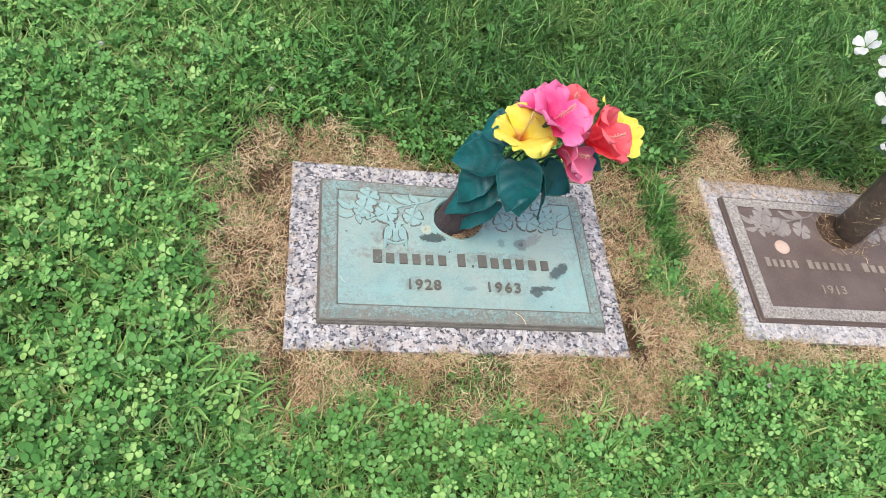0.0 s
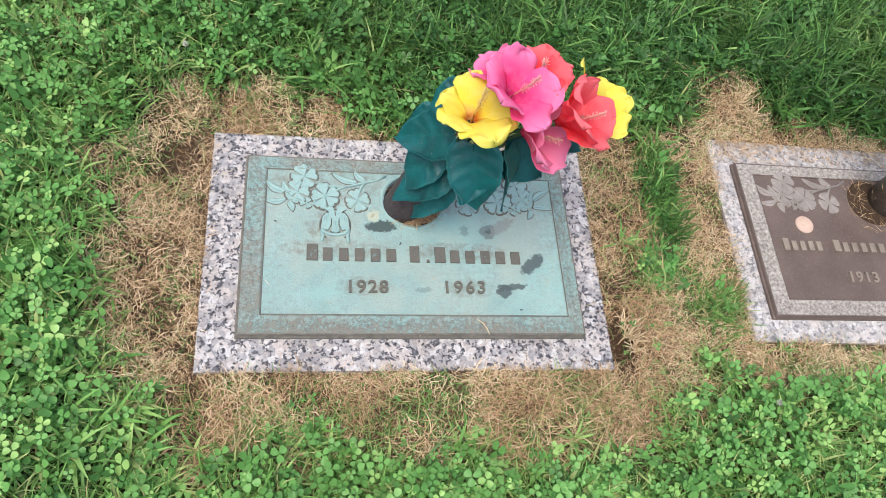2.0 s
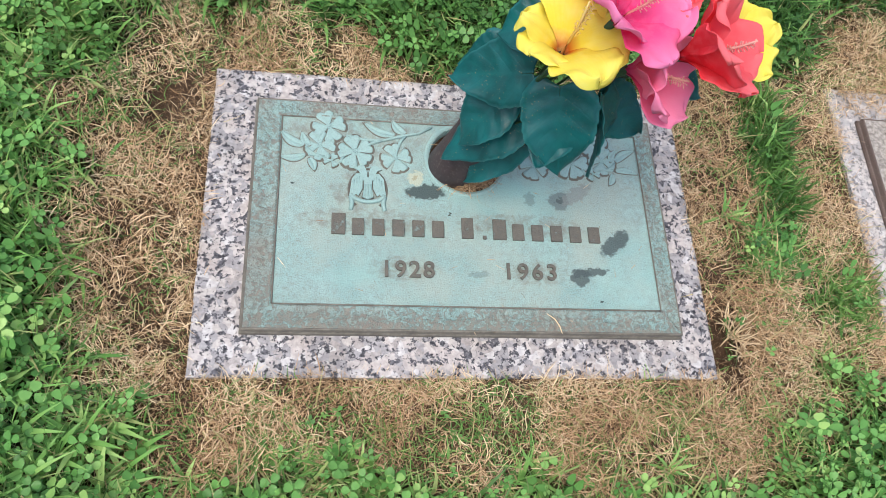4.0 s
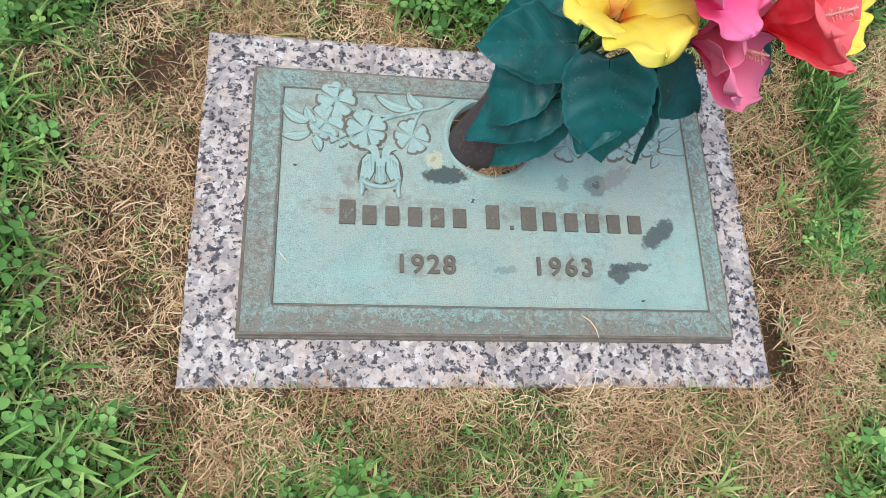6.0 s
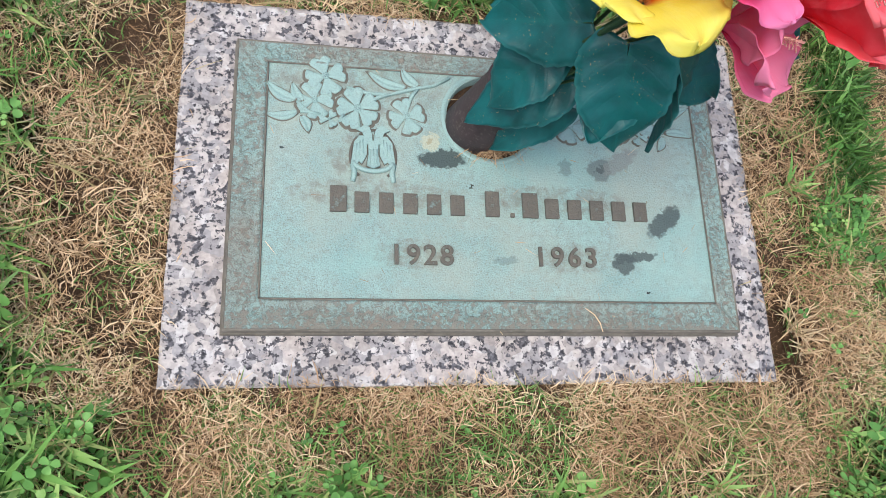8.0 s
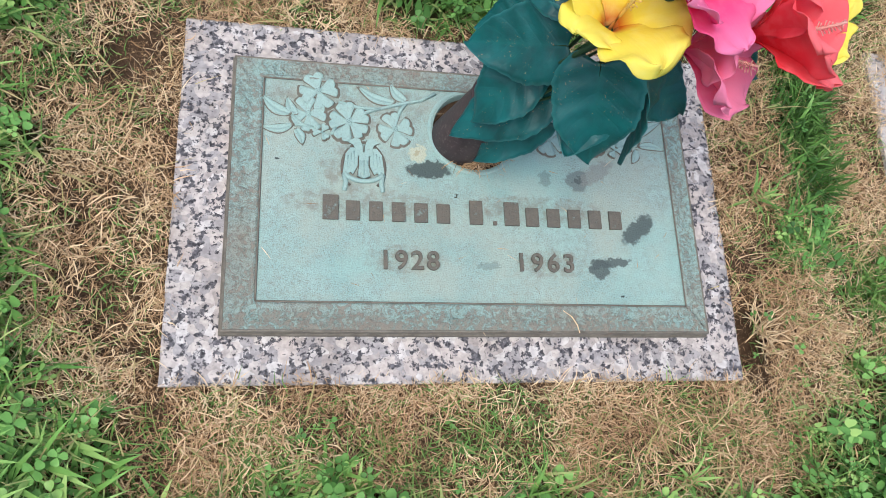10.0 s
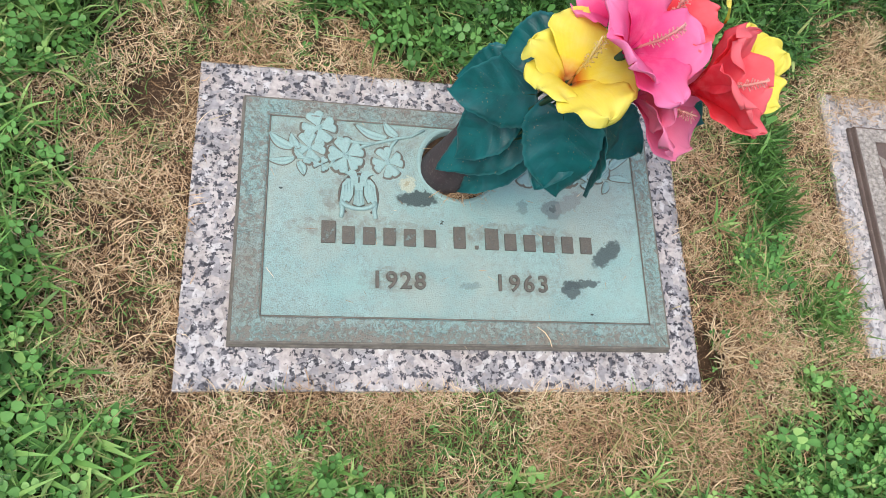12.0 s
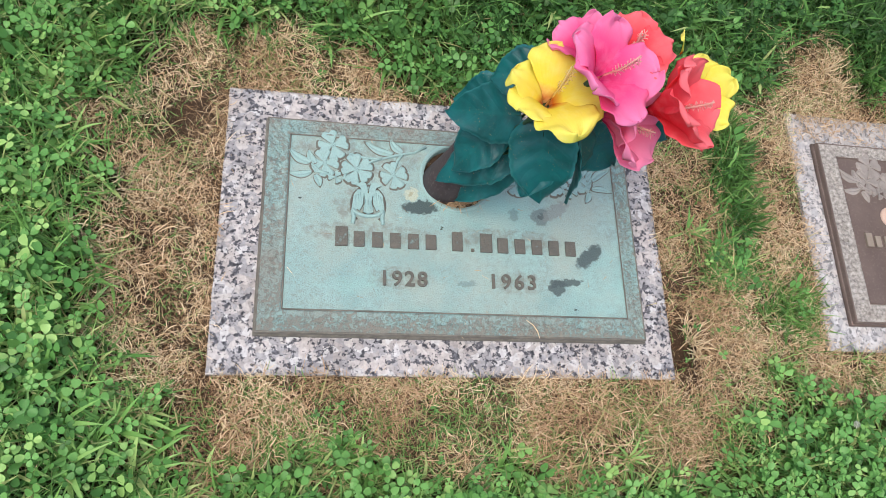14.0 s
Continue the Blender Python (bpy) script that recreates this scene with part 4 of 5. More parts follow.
for root, base, tip, up, w, fold, droop, seed in (
        (ROOT, (0.389, 0.287, 0.270), (0.309, 0.330, 0.198), FRONT, 0.040, 0.10, 0.10, 1),
        (ROOT, (0.372, 0.296, 0.215), (0.328, 0.274, 0.128), (-0.45, -0.42, 0.79), 0.034, 0.14, 0.10, 2),
        (ROOT, (0.398, 0.286, 0.190), (0.314, 0.277, 0.088), (-0.30, -0.60, 0.70), 0.036, 0.10, 0.10, 3),
        (ROOT, (0.404, 0.270, 0.150), (0.350, 0.261, 0.056), (-0.35, -0.55, 0.79), 0.025, 0.08, 0.04, 14),
        (ROOT, (0.412, 0.258, 0.288), (0.435, 0.201, 0.192), FRONT, 0.044, 0.12, 0.14, 5),
        (ROOT, (0.425, 0.258, 0.250), (0.408, 0.206, 0.198), (-0.45, -0.55, 0.70), 0.036, 0.10, 0.14, 10),
        (ROOT, (0.468, 0.262, 0.272), (0.481, 0.214, 0.168), (0.75, -0.50, 0.40), 0.026, 0.40, 0.08, 6),
        (ROOT, (0.470, 0.275, 0.252), (0.543, 0.264, 0.198), FRONT, 0.036, 0.14, 0.12, 7),
        (ROOT, (0.405, 0.322, 0.318), (0.350, 0.338, 0.270), FRONT, 0.034, 0.12, 0.10, 8),
        (ROOT, (0.375, 0.330, 0.245), (0.318, 0.348, 0.198), FRONT, 0.032, 0.12, 0.10, 9),
        (ROOT, (0.520, 0.290, 0.300), (0.590, 0.270, 0.270), FRONT, 0.024, 0.16, 0.12, 11)):
    silk_leaf(bouquet, root, base, tip, up, w, fold, droop, seed)
bm = bmesh.new()
tube(bm, [ROOT, (0.50, 0.33, 0.30), (0.577, 0.342, 0.352)], [0.002, 0.0018, 0.0016], 6)
bud_stem = part("bud_stem", bm, STEM, bouquet, "green plastic stem")
bm = petal_bm(0.040, 0.016, 0.30, 0.004, 3, 1.2)
bm.transform(facing((0.577, 0.342, 0.350), (0.1, 0.1, 1), 30))
part("bud", bm, YELLOW, bud_stem, "rolled yellow bud")
# thick core of stems down into the vase
bm = bmesh.new()
tube(bm, [(0.354, 0.307, 0.050), (0.364, 0.306, 0.085), (0.380, 0.300, 0.135), (0.405, 0.288, 0.20)], [0.006, 0.0085, 0.009, 0.005], 10)
part("stem_bundle", bm, STEM, bouquet, "bundled green plastic stems")

# ---- white sprays in the neighbouring vase ----
spray = thing("white_silk_spray", (0, 0, 0), "white silk dogwood spray with dark leaves in the tall brown vase", "artificial flowers")
WROOT = Vector((1.370, 0.353, 0.20))
rnd = random.Random(11)
for x, y, z, r in ((1.163, 0.512, 0.450, 0.026), (1.232, 0.526, 0.480, 0.026), (1.244, 0.492, 0.420, 0.026), (1.281, 0.454, 0.365, 0.040), (1.290, 0.462, 0.395, 0.030),
                   (1.330, 0.398, 0.270, 0.024), (1.305, 0.425, 0.330, 0.026), (1.345, 0.410, 0.330, 0.026), (1.335, 0.440, 0.420, 0.030), (1.390, 0.430, 0.430, 0.030),
                   (1.400, 0.400, 0.350, 0.028), (1.430, 0.380, 0.390, 0.028), (1.372, 0.372, 0.470, 0.030), (1.300, 0.480, 0.460, 0.026), (1.262, 0.500, 0.445, 0.026)):
    c = Vector((x, y, z))
    d = (c - Vector((1.37, 0.36, 0.22))).normalized() + Vector((-0.45 + rnd.uniform(-0.6, 0.6), -0.55 + rnd.uniform(-0.6, 0.6), 0.45 + rnd.uniform(-0.4, 0.4)))
    m = facing(c, d, rnd.uniform(0, 90))
    bm = bmesh.new()
    tube(bm, [WROOT, WROOT * 0.45 + c * 0.55 + Vector((0, 0, 0.03)), m @ Vector((0, 0, -0.002))], [0.0016, 0.0012, 0.0010], 6)
    head = part("flower_stem", bm, STEM, spray, "thin green plastic stem")
    for k in range(4):
        bm = petal_bm(r * rnd.uniform(1.15, 1.45), r * rnd.uniform(0.38, 0.50), rnd.uniform(0.7, 1.0), 0.005, k + x * 30)
        bm.transform(m @ Matrix.Rotation(math.tau * k / 4 + rnd.uniform(-0.1, 0.1), 4, 'Z'))
        part("petal", bm, WHITE, head)
for base, tip in (((1.345, 0.375, 0.275), (1.285, 0.415, 0.262)), ((1.35, 0.36, 0.27), (1.325, 0.325, 0.215)), ((1.36, 0.375, 0.29), (1.300, 0.46, 0.300)), ((1.385, 0.35, 0.28), (1.43, 0.32, 0.24)), ((1.365, 0.345, 0.285), (1.362, 0.29, 0.235))):
    silk_leaf(spray, WROOT, base, tip, (-0.2, -0.3, 0.9), 0.024, 0.2, 0.2, 2, DARK_SILK)

# ---- lawn, clover and straw ----


def blades(rs, x, y, z, length, width, lean, curl, vary, head=None, seg=4, swirl=0.0):
    """Arrays of bent, tapering blades: points, quads and a value per point."""
    n = len(x)
    phi = rs.uniform(0, math.tau, n) if head is None else head
    wind = rs.normal(0, 1, n) * swirl
    tw = phi + np.pi / 2 + rs.normal(0, 0.5, n)
    sx, sy, sz = np.cos(tw), np.sin(tw), rs.normal(0, 0.35, n)
    p = np.stack([x, y, z], -1)
    rows = []
    for k in range(seg + 1):
        t = k / seg
        w = width * (0.55 + 0.45 * min(1, t * 3)) * max(0.06, 1 - t ** 2.2) / 2
        off = np.stack([sx, sy, sz], -1) * w[:, None]
        rows += [p - off, p + off]
        th = lean + curl * (t + 0.5 / seg)
        dx, dy = np.cos(phi + wind * t), np.sin(phi + wind * t)
        step = (length / seg)[:, None] * np.stack([np.sin(th) * dx, np.sin(th) * dy, np.cos(th)], -1)
        p = p + step
    v = np.stack(rows, 1).reshape(-1, 3)
    base = (np.arange(n) * 2 * (seg + 1))[:, None]
    q = np.concatenate([base + np.array([[2 * k, 2 * k + 1, 2 * k + 3, 2 * k + 2]]) for k in range(seg)], 0)
    return v, q, np.repeat(vary, 2 * (seg + 1))


def joined(sets):
    vs, qs, at, n = [], [], [], 0
    for v, q, a in sets:
        vs.append(v), qs.append(q + n), at.append(a)
        n += len(v)
    return np.concatenate(vs), np.concatenate(qs), np.concatenate(at)


rs = np.random.RandomState(3)


def sow(n, x0, x1, y0, y1):
    return rs.uniform(x0, x1, n), rs.uniform(y0, y1, n)


def clover_share(x, y):
    """Where clover crowds out the grass: beside and before the slabs."""
    far = smooth(0.62, 0.98, y + 0.22 * x)
    gap = np.exp(-((x - 0.90) / 0.07) ** 2) * smooth(-0.05, 0.05, y) * smooth(0.6, 0.5, y)
    return (1 - 0.9 * gap) * np.clip((0.88 - 0.58 * far) * (0.55 + 0.9 * vnoise(x, y, 5.5)) + 0.25 * (vnoise(x, y, 17) - 0.5), 0.04, 1)


def near(x, y):
    """1 on the stretch of lawn round the two graves, thinning out beyond it."""
    d = beyond(x, y)
    return (0.10 + 0.90 * (1 - smooth(0.0, 0.25, d))) * (1 - smooth(0.25, 0.75, d + 0.2 * vnoise(x, y, 3)))


def front_green(x, y):
    """1 where green creeps back into the dry strip before the big slab."""
    return smooth(-0.005, -0.08, y) * smooth(-0.1, 0.0, x) * smooth(0.82, 0.7, x) * smooth(0.35, 0.70, vnoise(x + 3, y, 14)) + 0.7 * np.exp(-(((x - 0.66) / 0.06) ** 2 + ((y + 0.05) / 0.04) ** 2))


def shade_tone(x, y):
    """Plant tone: shade in thick growth behind the slabs painted in, fresh green elsewhere."""
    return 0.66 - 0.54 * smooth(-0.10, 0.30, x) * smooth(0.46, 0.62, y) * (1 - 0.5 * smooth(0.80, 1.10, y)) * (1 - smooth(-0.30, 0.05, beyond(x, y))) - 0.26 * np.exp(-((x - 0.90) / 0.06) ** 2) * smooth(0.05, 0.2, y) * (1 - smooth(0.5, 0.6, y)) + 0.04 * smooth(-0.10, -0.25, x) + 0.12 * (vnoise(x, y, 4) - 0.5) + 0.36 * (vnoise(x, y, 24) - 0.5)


# grass
sets = []
x, y = sow(400000, -1.25, 2.65, -0.75, 2.05)
bare = dry(x, y)
lush = 1 - 0.12 * clover_share(x, y)
clump = 0.30 + 0.95 * smooth(0.30, 0.62, vnoise(x, y, 38))
keep = (rs.rand(len(x)) < (1 - bare) ** 1.5 * lush * (0.5 + vnoise(x, y, 21)) * near(x, y) * clump) & ~on_slab(x, y, 0.012)
x, y = x[keep], y[keep]
n = len(x)
back = smooth(0.5, 0.95, y + 0.2 * x)
tall = (0.040 + 0.045 * rs.rand(n)) * (0.88 + 0.45 * back) * (1 - 0.4 * dry(x, y)) * (0.75 + 0.5 * vnoise(x, y, 38))
wide = np.where(rs.rand(n) < 0.25, rs.uniform(0.0042, 0.0078, n), rs.uniform(0.0020, 0.0040, n)) * (1 + 0.25 * back)
sets.append(blades(rs, x, y, land(x, y) - 0.003, tall, wide, rs.uniform(0.1, 1.0, n) * (1 - 0.25 * back), rs.uniform(0.4, 1.8, n), np.clip(shade_tone(x, y) + 0.22 * (vnoise(x, y, 60) - 0.5) + rs.normal(0, 0.34, n), 0, 0.97), seg=3, swirl=0.5))
# dry blades among the green
x, y = sow(9000, -1.25, 2.65, -0.75, 2.05)
keep = ~on_slab(x, y, 0.012)
x, y = x[keep], y[keep]
n = len(x)
sets.append(blades(rs, x, y, land(x, y) - 0.002, rs.uniform(0.04, 0.08, n), rs.uniform(0.0015, 0.003, n), rs.uniform(0.3, 1.2, n), rs.uniform(0.2, 1.0, n), np.full(n, 1.0)))
# the upright tuft and thin green blades between the slabs and in the borders
x, y = rs.normal(0.880, 0.019, 1500), rs.uniform(0.265, 0.475, 1500)
sets.append(blades(rs, x, y, land(x, y) - 0.003, rs.uniform(0.022, 0.055, 1500), rs.uniform(0.003, 0.0062, 1500), rs.uniform(0.0, 0.7, 1500), rs.uniform(0.2, 1.1, 1500), np.clip(rs.normal(0.17, 0.18, 1500), 0, 0.95)))
x, y = np.concatenate([rs.normal(0.955, 0.026, 700), rs.normal(0.845, 0.030, 500)]), np.concatenate([rs.normal(0.125, 0.035, 700), rs.normal(0.205, 0.035, 500)])
keep = ~on_slab(x, y, 0.004)
x, y = x[keep], y[keep]
n = len(x)
sets.append(blades(rs, x, y, land(x, y) - 0.003, rs.uniform(0.02, 0.05, n), rs.uniform(0.0018, 0.0048, n), rs.uniform(0.3, 1.1, n), rs.uniform(0.2, 0.9, n), np.clip(rs.normal(0.38, 0.2, n), 0, 0.95)))
x, y = sow(52000, -0.30, 1.9, -0.25, 0.75)
keep = (dry(x, y) > 0.4) & ~on_slab(x, y, 0.004) & (rs.rand(len(x)) < smooth(0.42, 0.85, vnoise(x, y, 15)) * 0.8 + 0.55 * front_green(x, y))
x, y = x[keep], y[keep]
n = len(x)
sets.append(blades(rs, x, y, land(x, y) - 0.003, rs.uniform(0.015, 0.045, n), rs.uniform(0.001, 0.0024, n), rs.uniform(0.4, 1.3, n), rs.uniform(0.0, 0.8, n), np.clip(rs.normal(0.6, 0.2, n), 0, 0.99)))
x, y = sow(90000, -0.26, 1.7, -0.20, 0.70)
keep = (rs.rand(len(x)) < dry(x, y) * (0.05 + 0.42 * smooth(0.40, 0.75, vnoise(x + 9, y, 21)) + 0.25 * smooth(0.0, -0.03, y))) & ~on_slab(x, y, 0.003) & (np.hypot((x - 0.735) / 0.035, (y - 0.06) / 0.10) > 1)
x, y = x[keep], y[keep]
n = len(x)
sets.append(blades(rs, x, y, land(x, y) + rs.uniform(-0.002, 0.008, n), rs.uniform(0.010, 0.030, n), rs.uniform(0.0008, 0.0022, n), rs.uniform(0.7, 1.6, n), rs.uniform(-0.4, 0.9, n), np.clip(rs.normal(0.40, 0.22, n), 0, 0.97), seg=3, swirl=0.9))
# thinner cover towards the distance
r, a = 1.6 + 7 * rs.rand(26000) ** 1.6, rs.uniform(0, math.tau, 26000)
x, y = 0.7 + 1.3 * r * np.cos(a), 0.65 + r * np.sin(a)
keep = (x < -1.25) | (x > 2.65) | (y < -0.75) | (y > 2.05)
x, y = x[keep], y[keep]
n = len(x)
sets.append(blades(rs, x, y, land(x, y) - 0.003, rs.uniform(0.05, 0.10, n), rs.uniform(0.004, 0.009, n), rs.uniform(0.05, 0.8, n), rs.uniform(0.2, 1.4, n), np.clip(rs.normal(0.45, 0.22, n), 0, 0.97), seg=3))
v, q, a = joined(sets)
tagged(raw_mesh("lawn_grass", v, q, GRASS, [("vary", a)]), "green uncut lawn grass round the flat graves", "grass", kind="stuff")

# clover: three cupped, notched leaflets on a stalk
leaflet = np.array([(0.0, 0.0, 0.0), (0.55, 0.0, -0.02), (0.97, 0.0, 0.00), (0.33, 0.36, 0.09), (0.74, 0.47, 0.12), (0.98, 0.25, 0.07), (0.33, -0.36, 0.09), (0.74, -0.47, 0.12), (0.98, -0.25, 0.07)])
leaf_quads = np.array([(0, 1, 4, 3), (1, 2, 5, 4), (0, 6, 7, 1), (1, 7, 8, 2)])
x, y = sow(150000, -1.15, 2.5, -0.7, 1.75)
keep = (rs.rand(len(x)) < clover_share(x, y) * (1 - dry(x, y)) ** 1.3 * 0.43 * near(x, y)) & ~on_slab(x, y, 0.014)
x, y = x[keep], y[keep]
xs, ys = sow(2200, -0.28, 1.8, -0.22, 0.72)                     # strays in the dry border
ks = (dry(xs, ys) > 0.3) & ~on_slab(xs, ys, 0.014) & (vnoise(xs, ys, 13) > 0.70 - 0.45 * front_green(xs, ys))
xt, yt = rs.normal(0.848, 0.022, 70), rs.normal(0.205, 0.040, 70)      # and between the slabs
x, y = np.concatenate([x, xs[ks], xt]), np.concatenate([y, ys[ks], yt])
n = len(x)
size = (0.0052 + 0.0085 * rs.rand(n) ** 1.3) * (1 - 0.45 * dry(x, y))
high = rs.uniform(0.016, 0.055, n) * (1 - 0.72 * dry(x, y))
head = rs.uniform(0, math.tau, n)
tilt, tdir = rs.uniform(0, 1.05, n), rs.uniform(0, math.tau, n)
off = rs.normal(0, 0.010, (n, 2))
centre = np.stack([x + off[:, 0], y + off[:, 1], land(x, y) + high], -1)
pts = []
for k in range(3):
    a = head + k * math.tau / 3
    c, s = np.cos(a)[:, None], np.sin(a)[:, None]
    lx, ly, lz = leaflet[None, :, 0] + 0.06, leaflet[None, :, 1], leaflet[None, :, 2]
    px, py = (lx * c - ly * s) * size[:, None], (lx * s + ly * c) * size[:, None]
    slope = np.tan(tilt)[:, None] * (px * np.cos(tdir)[:, None] + py * np.sin(tdir)[:, None])
    pts.append(np.stack([px, py, lz * size[:, None] * rs.uniform(0.4, 2.2, (n, 1)) + slope], -1) + centre[:, None, :])
side = np.stack([np.cos(head), np.sin(head), np.zeros(n)], -1) * 0.0006
foot = np.stack([x, y, land(x, y) - 0.002], -1)
pts.append(np.stack([foot - side, foot + side, centre + side, centre - side], 1))
v = np.concatenate(pts, 1)
m = v.shape[1]
tmpl = np.concatenate([leaf_quads + 9 * k for k in range(3)] + [np.array([(27, 28, 29, 30)])], 0)
q = (np.arange(n) * m)[:, None, None] + tmpl[None]
vary = np.repeat(np.clip(shade_tone(x, y) + rs.normal(0, 0.24, n), 0, 1), m)
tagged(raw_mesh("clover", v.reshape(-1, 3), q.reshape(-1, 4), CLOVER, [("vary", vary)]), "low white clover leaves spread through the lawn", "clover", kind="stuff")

# straw on the bare borders
x, y = sow(560000, -0.36, 1.80, -0.28, 0.76)
keep = (rs.rand(len(x)) < np.clip(dry(x, y) * 1.1 + 0.05, 0, 1) * (0.28 + 0.72 * smooth(0.26, 0.58, vnoise(x, y, 19)))) & ~on_slab(x, y, -0.004)
hole = np.exp(-(((x - 0.736) / 0.024) ** 2 + ((y - 0.045) / 0.075) ** 2)) * 1.3 + 0.9 * np.exp(-(((x + 0.075) / 0.03) ** 2 + ((y - 0.40) / 0.035) ** 2))
hole += 0.62 * np.exp(-(((x - 0.79) / 0.05) ** 2 + ((y - 0.40) / 0.16) ** 2)) + 0.45 * np.exp(-(((x + 0.07) / 0.05) ** 2 + ((y - 0.44) / 0.10) ** 2))
keep &= rs.rand(len(x)) > hole * 0.95
x, y = x[keep], y[keep]
n = len(x)
under = rs.rand(n) < 0.50                      # dark matted thatch below with the gaps' shade in its tone, bleached stalks above
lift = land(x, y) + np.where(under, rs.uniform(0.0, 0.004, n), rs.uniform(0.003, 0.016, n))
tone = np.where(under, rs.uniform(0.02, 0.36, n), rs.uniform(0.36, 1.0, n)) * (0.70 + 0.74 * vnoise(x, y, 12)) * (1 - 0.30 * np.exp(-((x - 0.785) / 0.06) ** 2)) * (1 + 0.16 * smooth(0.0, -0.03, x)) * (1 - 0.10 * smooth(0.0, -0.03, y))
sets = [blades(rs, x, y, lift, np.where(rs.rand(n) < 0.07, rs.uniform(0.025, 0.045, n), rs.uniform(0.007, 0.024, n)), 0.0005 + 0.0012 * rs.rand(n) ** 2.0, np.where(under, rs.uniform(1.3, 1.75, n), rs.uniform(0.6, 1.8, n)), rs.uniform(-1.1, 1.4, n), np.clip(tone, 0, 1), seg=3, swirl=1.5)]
# bleached stalks lying on top
x, y = sow(70000, -0.30, 1.75, -0.22, 0.70)
keep = (rs.rand(len(x)) < dry(x, y) * smooth(0.30, 0.62, vnoise(x + 5, y, 17)) * 0.42) & ~on_slab(x, y, 0.0)
keep &= np.hypot((x - 0.735) / 0.03, (y - 0.06) / 0.10) > 1
x, y = x[keep], y[keep]
n = len(x)
sets.append(blades(rs, x, y, land(x, y) + rs.uniform(0.006, 0.017, n), rs.uniform(0.014, 0.040, n), rs.uniform(0.0010, 0.0021, n), rs.uniform(1.1, 1.9, n), rs.uniform(-0.7, 0.7, n), np.clip(rs.normal(0.82, 0.14, n) - 0.32 * np.exp(-((x - 0.80) / 0.09) ** 2), 0, 1), seg=3, swirl=1.1))
# crumbs of thatch on the bare soil
x, y = sow(60000, -0.30, 1.75, -0.22, 0.70)
keep = (rs.rand(len(x)) < dry(x, y)) & ~on_slab(x, y, 0.0)
x, y = x[keep], y[keep]
n = len(x)
sets.append(blades(rs, x, y, land(x, y) + 0.0012, rs.uniform(0.003, 0.010, n), rs.uniform(0.0006, 0.0016, n), rs.uniform(1.25, 1.7, n), rs.uniform(-0.5, 0.4, n), np.clip(rs.normal(0.36, 0.2, n), 0, 1), seg=1))
# straw drifted over the back edge of the neighbouring slab
u, w = 0.02 + 0.55 * rs.rand(900) ** 1.4, SLAB_D - 0.055 * rs.rand(900) ** 2.2
x, y = 1.006 + u * math.cos(radians(1.2)) + w * math.sin(radians(1.2)), 0.052 - u * math.sin(radians(1.2)) + w * math.cos(radians(1.2))
sets.append(blades(rs, x, y, rs.uniform(-0.001, 0.006, 900), rs.uniform(0.010, 0.035, 900), rs.uniform(0.0006, 0.0016, 900), rs.uniform(1.2, 1.7, 900), rs.uniform(-0.3, 0.4, 900), np.clip(rs.normal(0.6, 0.2, 900), 0, 1), seg=3, swirl=1.2))
# litter in the vase socket and on the plates
a, r = rs.uniform(-2.2, 0.7, 1000), 0.050 * np.sqrt(rs.uniform(0.15, 1, 1000))
x, y = RING[0] + r * np.cos(a), RING[1] + r * np.sin(a)
sets.append(blades(rs, x, y, rs.uniform(0.006, 0.019, 1000), rs.uniform(0.012, 0.032, 1000), rs.uniform(0.0007, 0.0015, 1000), rs.uniform(1.2, 1.7, 1000), rs.uniform(-0.3, 0.4, 1000), np.clip(rs.normal(0.42, 0.25, 1000), 0, 1), seg=3))
a, r = rs.uniform(0, math.tau, 160), rs.uniform(0.044, 0.080, 160)
x, y = 1.375 + r * np.cos(a), 0.352 + r * np.sin(a)
sets.append(blades(rs, x, y, np.full(160, 0.016), rs.uniform(0.010, 0.028, 160), rs.uniform(0.0007, 0.0014, 160), rs.uniform(1.3, 1.65, 160), rs.uniform(-0.2, 0.2, 160), np.clip(rs.normal(0.5, 0.25, 160), 0, 1), seg=3))
t, a = rs.uniform(0.02, 0.85, 110) ** 1.3, rs.uniform(2.6, 5.2, 110)
x, y, z = 1.385 - 0.019 * t + (0.0412 + 0.003 * t) * np.cos(a), 0.362 - 0.010 * t + (0.0412 + 0.003 * t) * np.sin(a), 0.24 * t + 0.004
sets.append(blades(rs, x, y, z, rs.uniform(0.006, 0.020, 110), rs.uniform(0.0006, 0.0012, 110), rs.uniform(0.2, 2.6, 110), rs.uniform(-0.3, 0.3, 110), np.clip(rs.normal(0.5, 0.25, 110), 0, 1), a + np.where(rs.rand(110) < 0.5, 1.55, -1.55), seg=3))
x, y = sow(46, 0.1, 0.63, 0.06, 0.38)
sets.append(blades(rs, x, y, np.full(46, 0.0152), rs.uniform(0.006, 0.022, 46), rs.uniform(0.0005, 0.0010, 46), np.full(46, 1.52), rs.uniform(-0.05, 0.05, 46), np.clip(rs.normal(0.6, 0.25, 46), 0, 1), seg=3))
v, q, a = joined(sets)
tagged(raw_mesh("dry_grass", v, q, STRAW, [("vary", a)]), "tan dry grass clippings on the bare soil round the slabs", "dry grass", kind="stuff")

# ---- single plants and litter ----


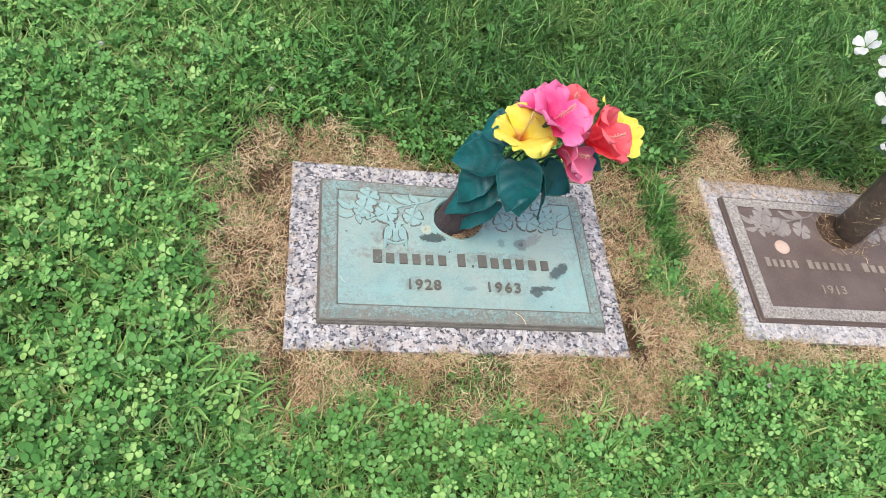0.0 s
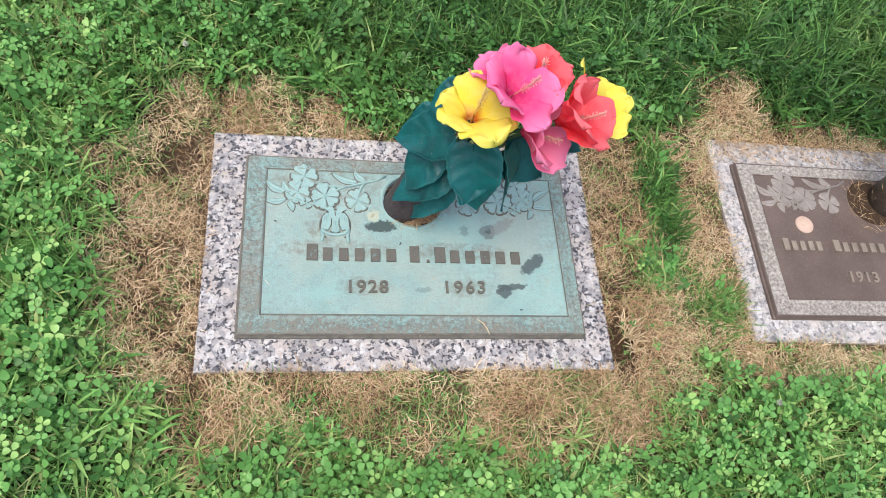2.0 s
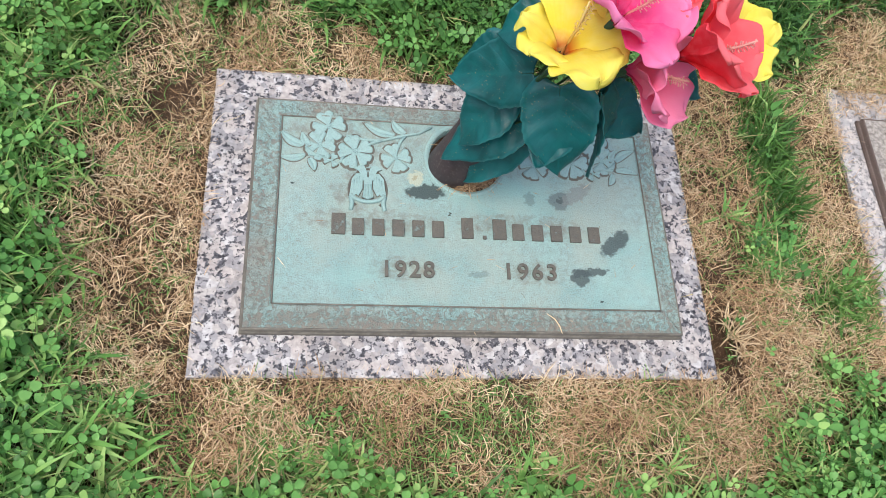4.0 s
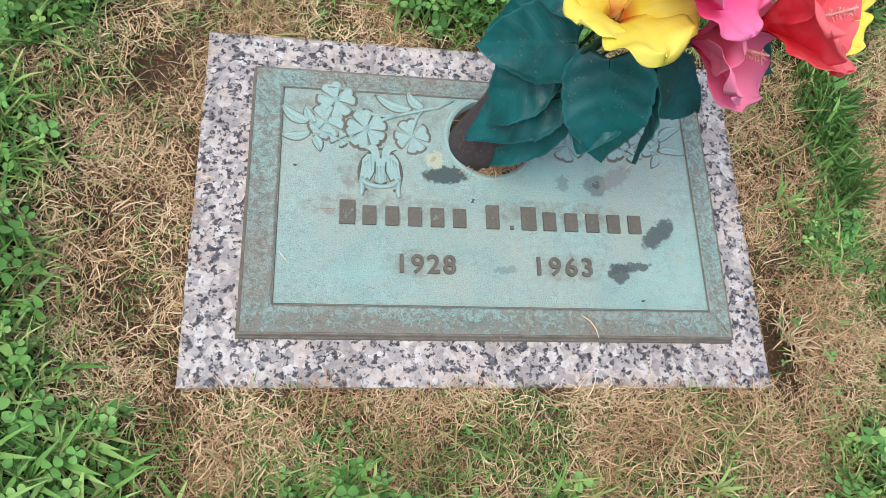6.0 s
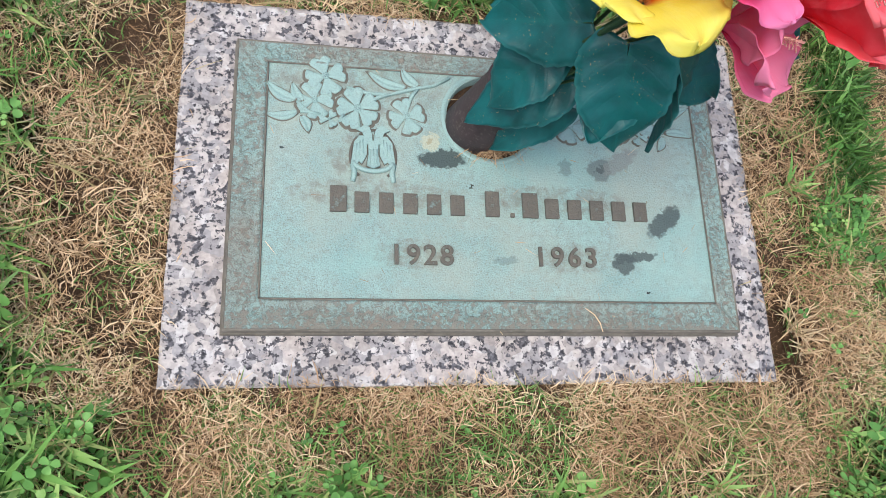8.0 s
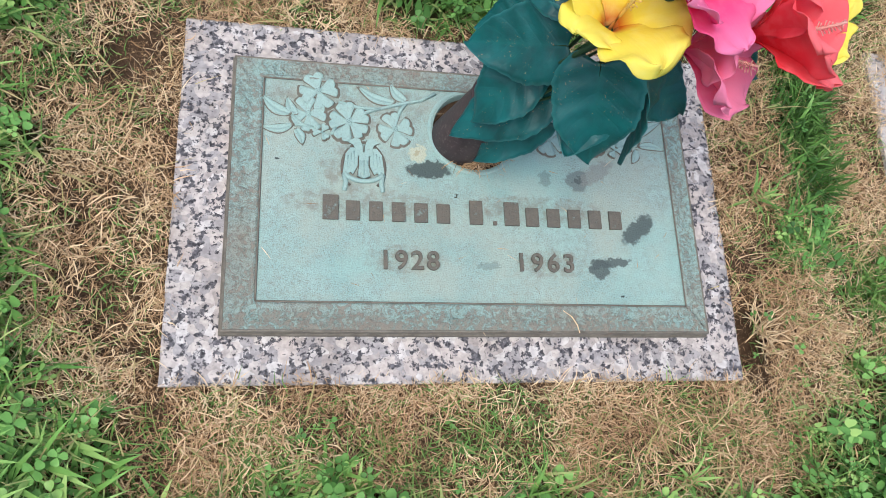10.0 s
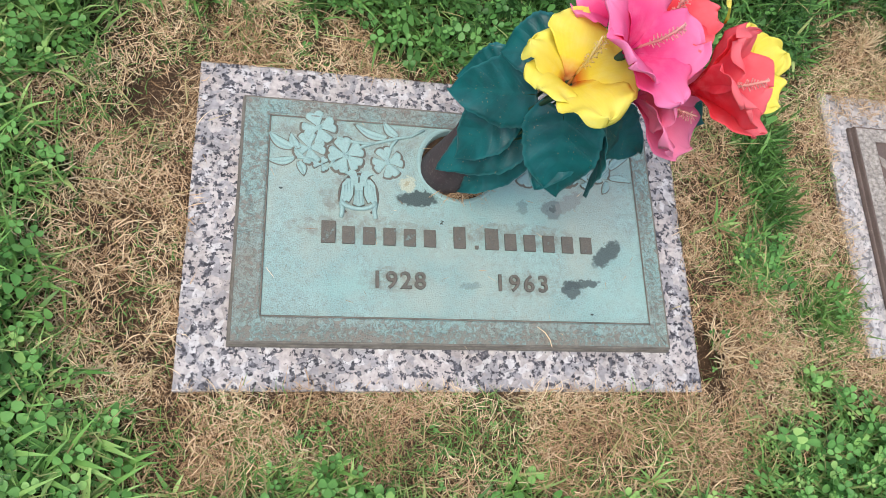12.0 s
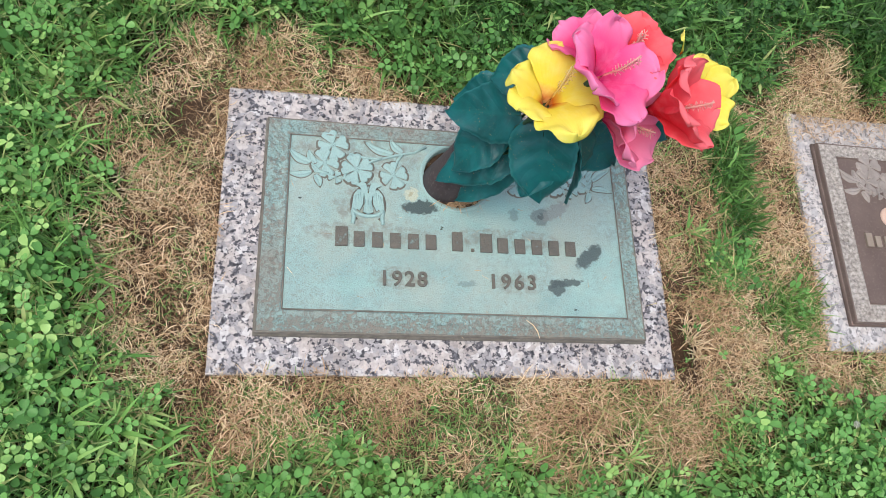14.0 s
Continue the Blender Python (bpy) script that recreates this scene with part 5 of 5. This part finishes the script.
def coarse_grass(x, y, count, length, width, seed):
    """A broad-bladed grass plant; every blade is folded along its middle."""
    q = thing("coarse_grass_plant", (x, y, float(land(x, y))), "broad-bladed bright green grass plant in the lawn", "grass plant", "coarse grass plants in the lawn")
    rnd = random.Random(seed)
    for k in range(count):
        a = math.tau * k / count + rnd.uniform(-0.4, 0.4)
        L, W = length * rnd.uniform(0.6, 1.1), width * rnd.uniform(0.7, 1.1)
        th, curl = rnd.uniform(0.35, 0.9), rnd.uniform(0.4, 1.1)
        rows, vary, p = [], [], Vector((0, 0, -0.002))
        d, s = Vector((math.cos(a), math.sin(a), 0)), Vector((-math.sin(a), math.cos(a), 0))
        shade = rnd.uniform(0.5, 0.97) * (0.5 if 0.85 < x < 0.93 else 1.0)
        for i in range(8):
            t = i / 7
            w = W * (0.45 + 0.55 * min(1, 3 * t)) * max(0.04, 1 - t ** 2.4) / 2
            rows.append([p - s * w + Vector((0, 0, w * 0.35)), p, p + s * w + Vector((0, 0, w * 0.35))])
            vary.append([shade] * 3)
            ang = th + curl * t
            p = p + (d * math.sin(ang) + Vector((0, 0, math.cos(ang)))) * (L / 7)
        bm = bmesh.new()
        grid_mesh(bm, rows, {"vary": vary})
        part("blade", bm, GRASS, q)


for args in ((-0.085, -0.055, 8, 0.070, 0.0080, 21), (-0.130, -0.095, 9, 0.085, 0.0085, 22), (-0.045, -0.085, 7, 0.060, 0.0070, 23), (-0.080, -0.130, 9, 0.080, 0.0080, 24), (-0.165, -0.070, 8, 0.080, 0.0075, 25), (0.010, -0.120, 7, 0.055, 0.0060, 26), (0.62, -0.12, 8, 0.05, 0.0055, 27), (0.79, -0.06, 8, 0.055, 0.0055, 28), (-0.215, 0.12, 8, 0.085, 0.0065, 29), (-0.22, 0.50, 8, 0.09, 0.0065, 30),
             (-0.105, -0.075, 9, 0.085, 0.0085, 1), (-0.150, -0.120, 8, 0.090, 0.0080, 2), (-0.060, -0.110, 7, 0.070, 0.0075, 3), (-0.190, -0.02, 7, 0.08, 0.007, 4), (0.768, 0.252, 10, 0.055, 0.0060, 5), (0.790, 0.245, 9, 0.05, 0.0055, 15),
             (-0.245, 0.905, 6, 0.16, 0.0085, 6), (-0.62, 0.70, 6, 0.12, 0.008, 7), (0.300, 0.620, 9, 0.10, 0.006, 8), (0.45, 0.66, 9, 0.11, 0.006, 9), (-0.205, 0.33, 8, 0.09, 0.006, 10), (0.215, -0.115, 7, 0.05, 0.006, 11),
             (0.878, 0.455, 12, 0.065, 0.0065, 12), (0.872, 0.405, 12, 0.065, 0.0068, 31), (0.884, 0.360, 12, 0.060, 0.0065, 32), (0.868, 0.315, 11, 0.055, 0.0062, 33), (0.955, 0.13, 10, 0.050, 0.0060, 13), (0.42, -0.125, 6, 0.045, 0.005, 14), (1.062, 0.035, 7, 0.035, 0.005, 16), (0.19, 0.585, 8, 0.10, 0.006, 17)):
    coarse_grass(*args)


def clover_head(x, y, h, seed):
    q = thing("clover_flower", (x, y, float(land(x, y))), "small faded white clover flower head", "flower", "clover flower heads")
    bm = bmesh.new()
    lay = bm.verts.layers.float.new("vary")
    tube(bm, [(0, 0, 0), (0.004, 0.002, h * 0.6), (0.005, 0.0, h)], 0.0008, 5)
    part("stalk", bm, STEM, q)
    bm = bmesh.new()
    lay = bm.verts.layers.float.new("along")
    rnd = random.Random(seed)
    for k in range(40):
        a, b = k * 2.4, math.acos(1 - 1.5 * (k + 0.5) / 40)
        d = Vector((math.sin(b) * math.cos(a), math.sin(b) * math.sin(a), math.cos(b)))
        p = Vector((0.005, 0, h)) + d * 0.0015
        tube(bm, [p, p + d * rnd.uniform(0.003, 0.005)], [0.0006, 0.0008], 4)
    for v in bm.verts:
        v[lay] = 0.25 * rnd.random()
    part("flower_head", bm, WHITE, q)


for k, (x, y, h) in enumerate(((0.985, -0.075, 0.045), (-0.42, 0.66, 0.05), (-0.06, 0.60, 0.055))):
    clover_head(x, y, h, k)


def dry_tuft(x, y, count, length, seed):
    """A bleached tuft of roots and stalks, each one bent its own way."""
    q = thing("dry_grass_tuft", (x, y, float(land(x, y)) + 0.004), "bleached dry grass tuft beside the granite slab", "dry grass", "dry grass tufts by the slabs")
    rnd = random.Random(seed)
    for k in range(count):
        a, L = rnd.uniform(0, math.tau), length * rnd.uniform(0.5, 1.1)
        th, curl, turn = rnd.uniform(0.3, 1.3), rnd.uniform(-0.6, 1.4), rnd.uniform(-1.5, 1.5)
        p, pts = Vector((rnd.gauss(0, 0.004), rnd.gauss(0, 0.004), -0.002)), []
        for i in range(6):
            pts.append(p.copy())
            b, c = a + turn * i / 5, th + curl * i / 5
            p = p + Vector((math.sin(c) * math.cos(b), math.sin(c) * math.sin(b), math.cos(c))) * (L / 5)
        bm = bmesh.new()
        lay = bm.verts.layers.float.new("vary")
        tube(bm, pts, [0.0014, 0.0013, 0.0012, 0.0010, 0.0008, 0.0004], 4, 0.6)
        shade = rnd.uniform(0.8, 1.0)
        for vert in bm.verts:
            vert[lay] = shade
        part("stalk", bm, STRAW, q)


for args in ((0.757, 0.066, 34, 0.044, 1), (0.764, 0.042, 16, 0.034, 2), (0.752, 0.095, 12, 0.030, 3), (1.105, 0.600, 22, 0.050, 4), (1.130, 0.570, 18, 0.045, 5)):
    dry_tuft(*args)

bm = bmesh.new()
vlay = bm.verts.layers.float.new("vary")
tube(bm, [(0.464, 0.084, TOP + 0.0006), (0.474, 0.076, TOP + 0.0022), (0.480, 0.066, TOP + 0.0026), (0.483, 0.056, TOP + 0.0012)], [0.0005, 0.0008, 0.0008, 0.0005], 5)
for vert in bm.verts:
    vert[vlay] = 0.95
tagged(part("grass_stalk", bm, STRAW, None), "bent pale grass stalk lying on the green plaque", "grass stalk")
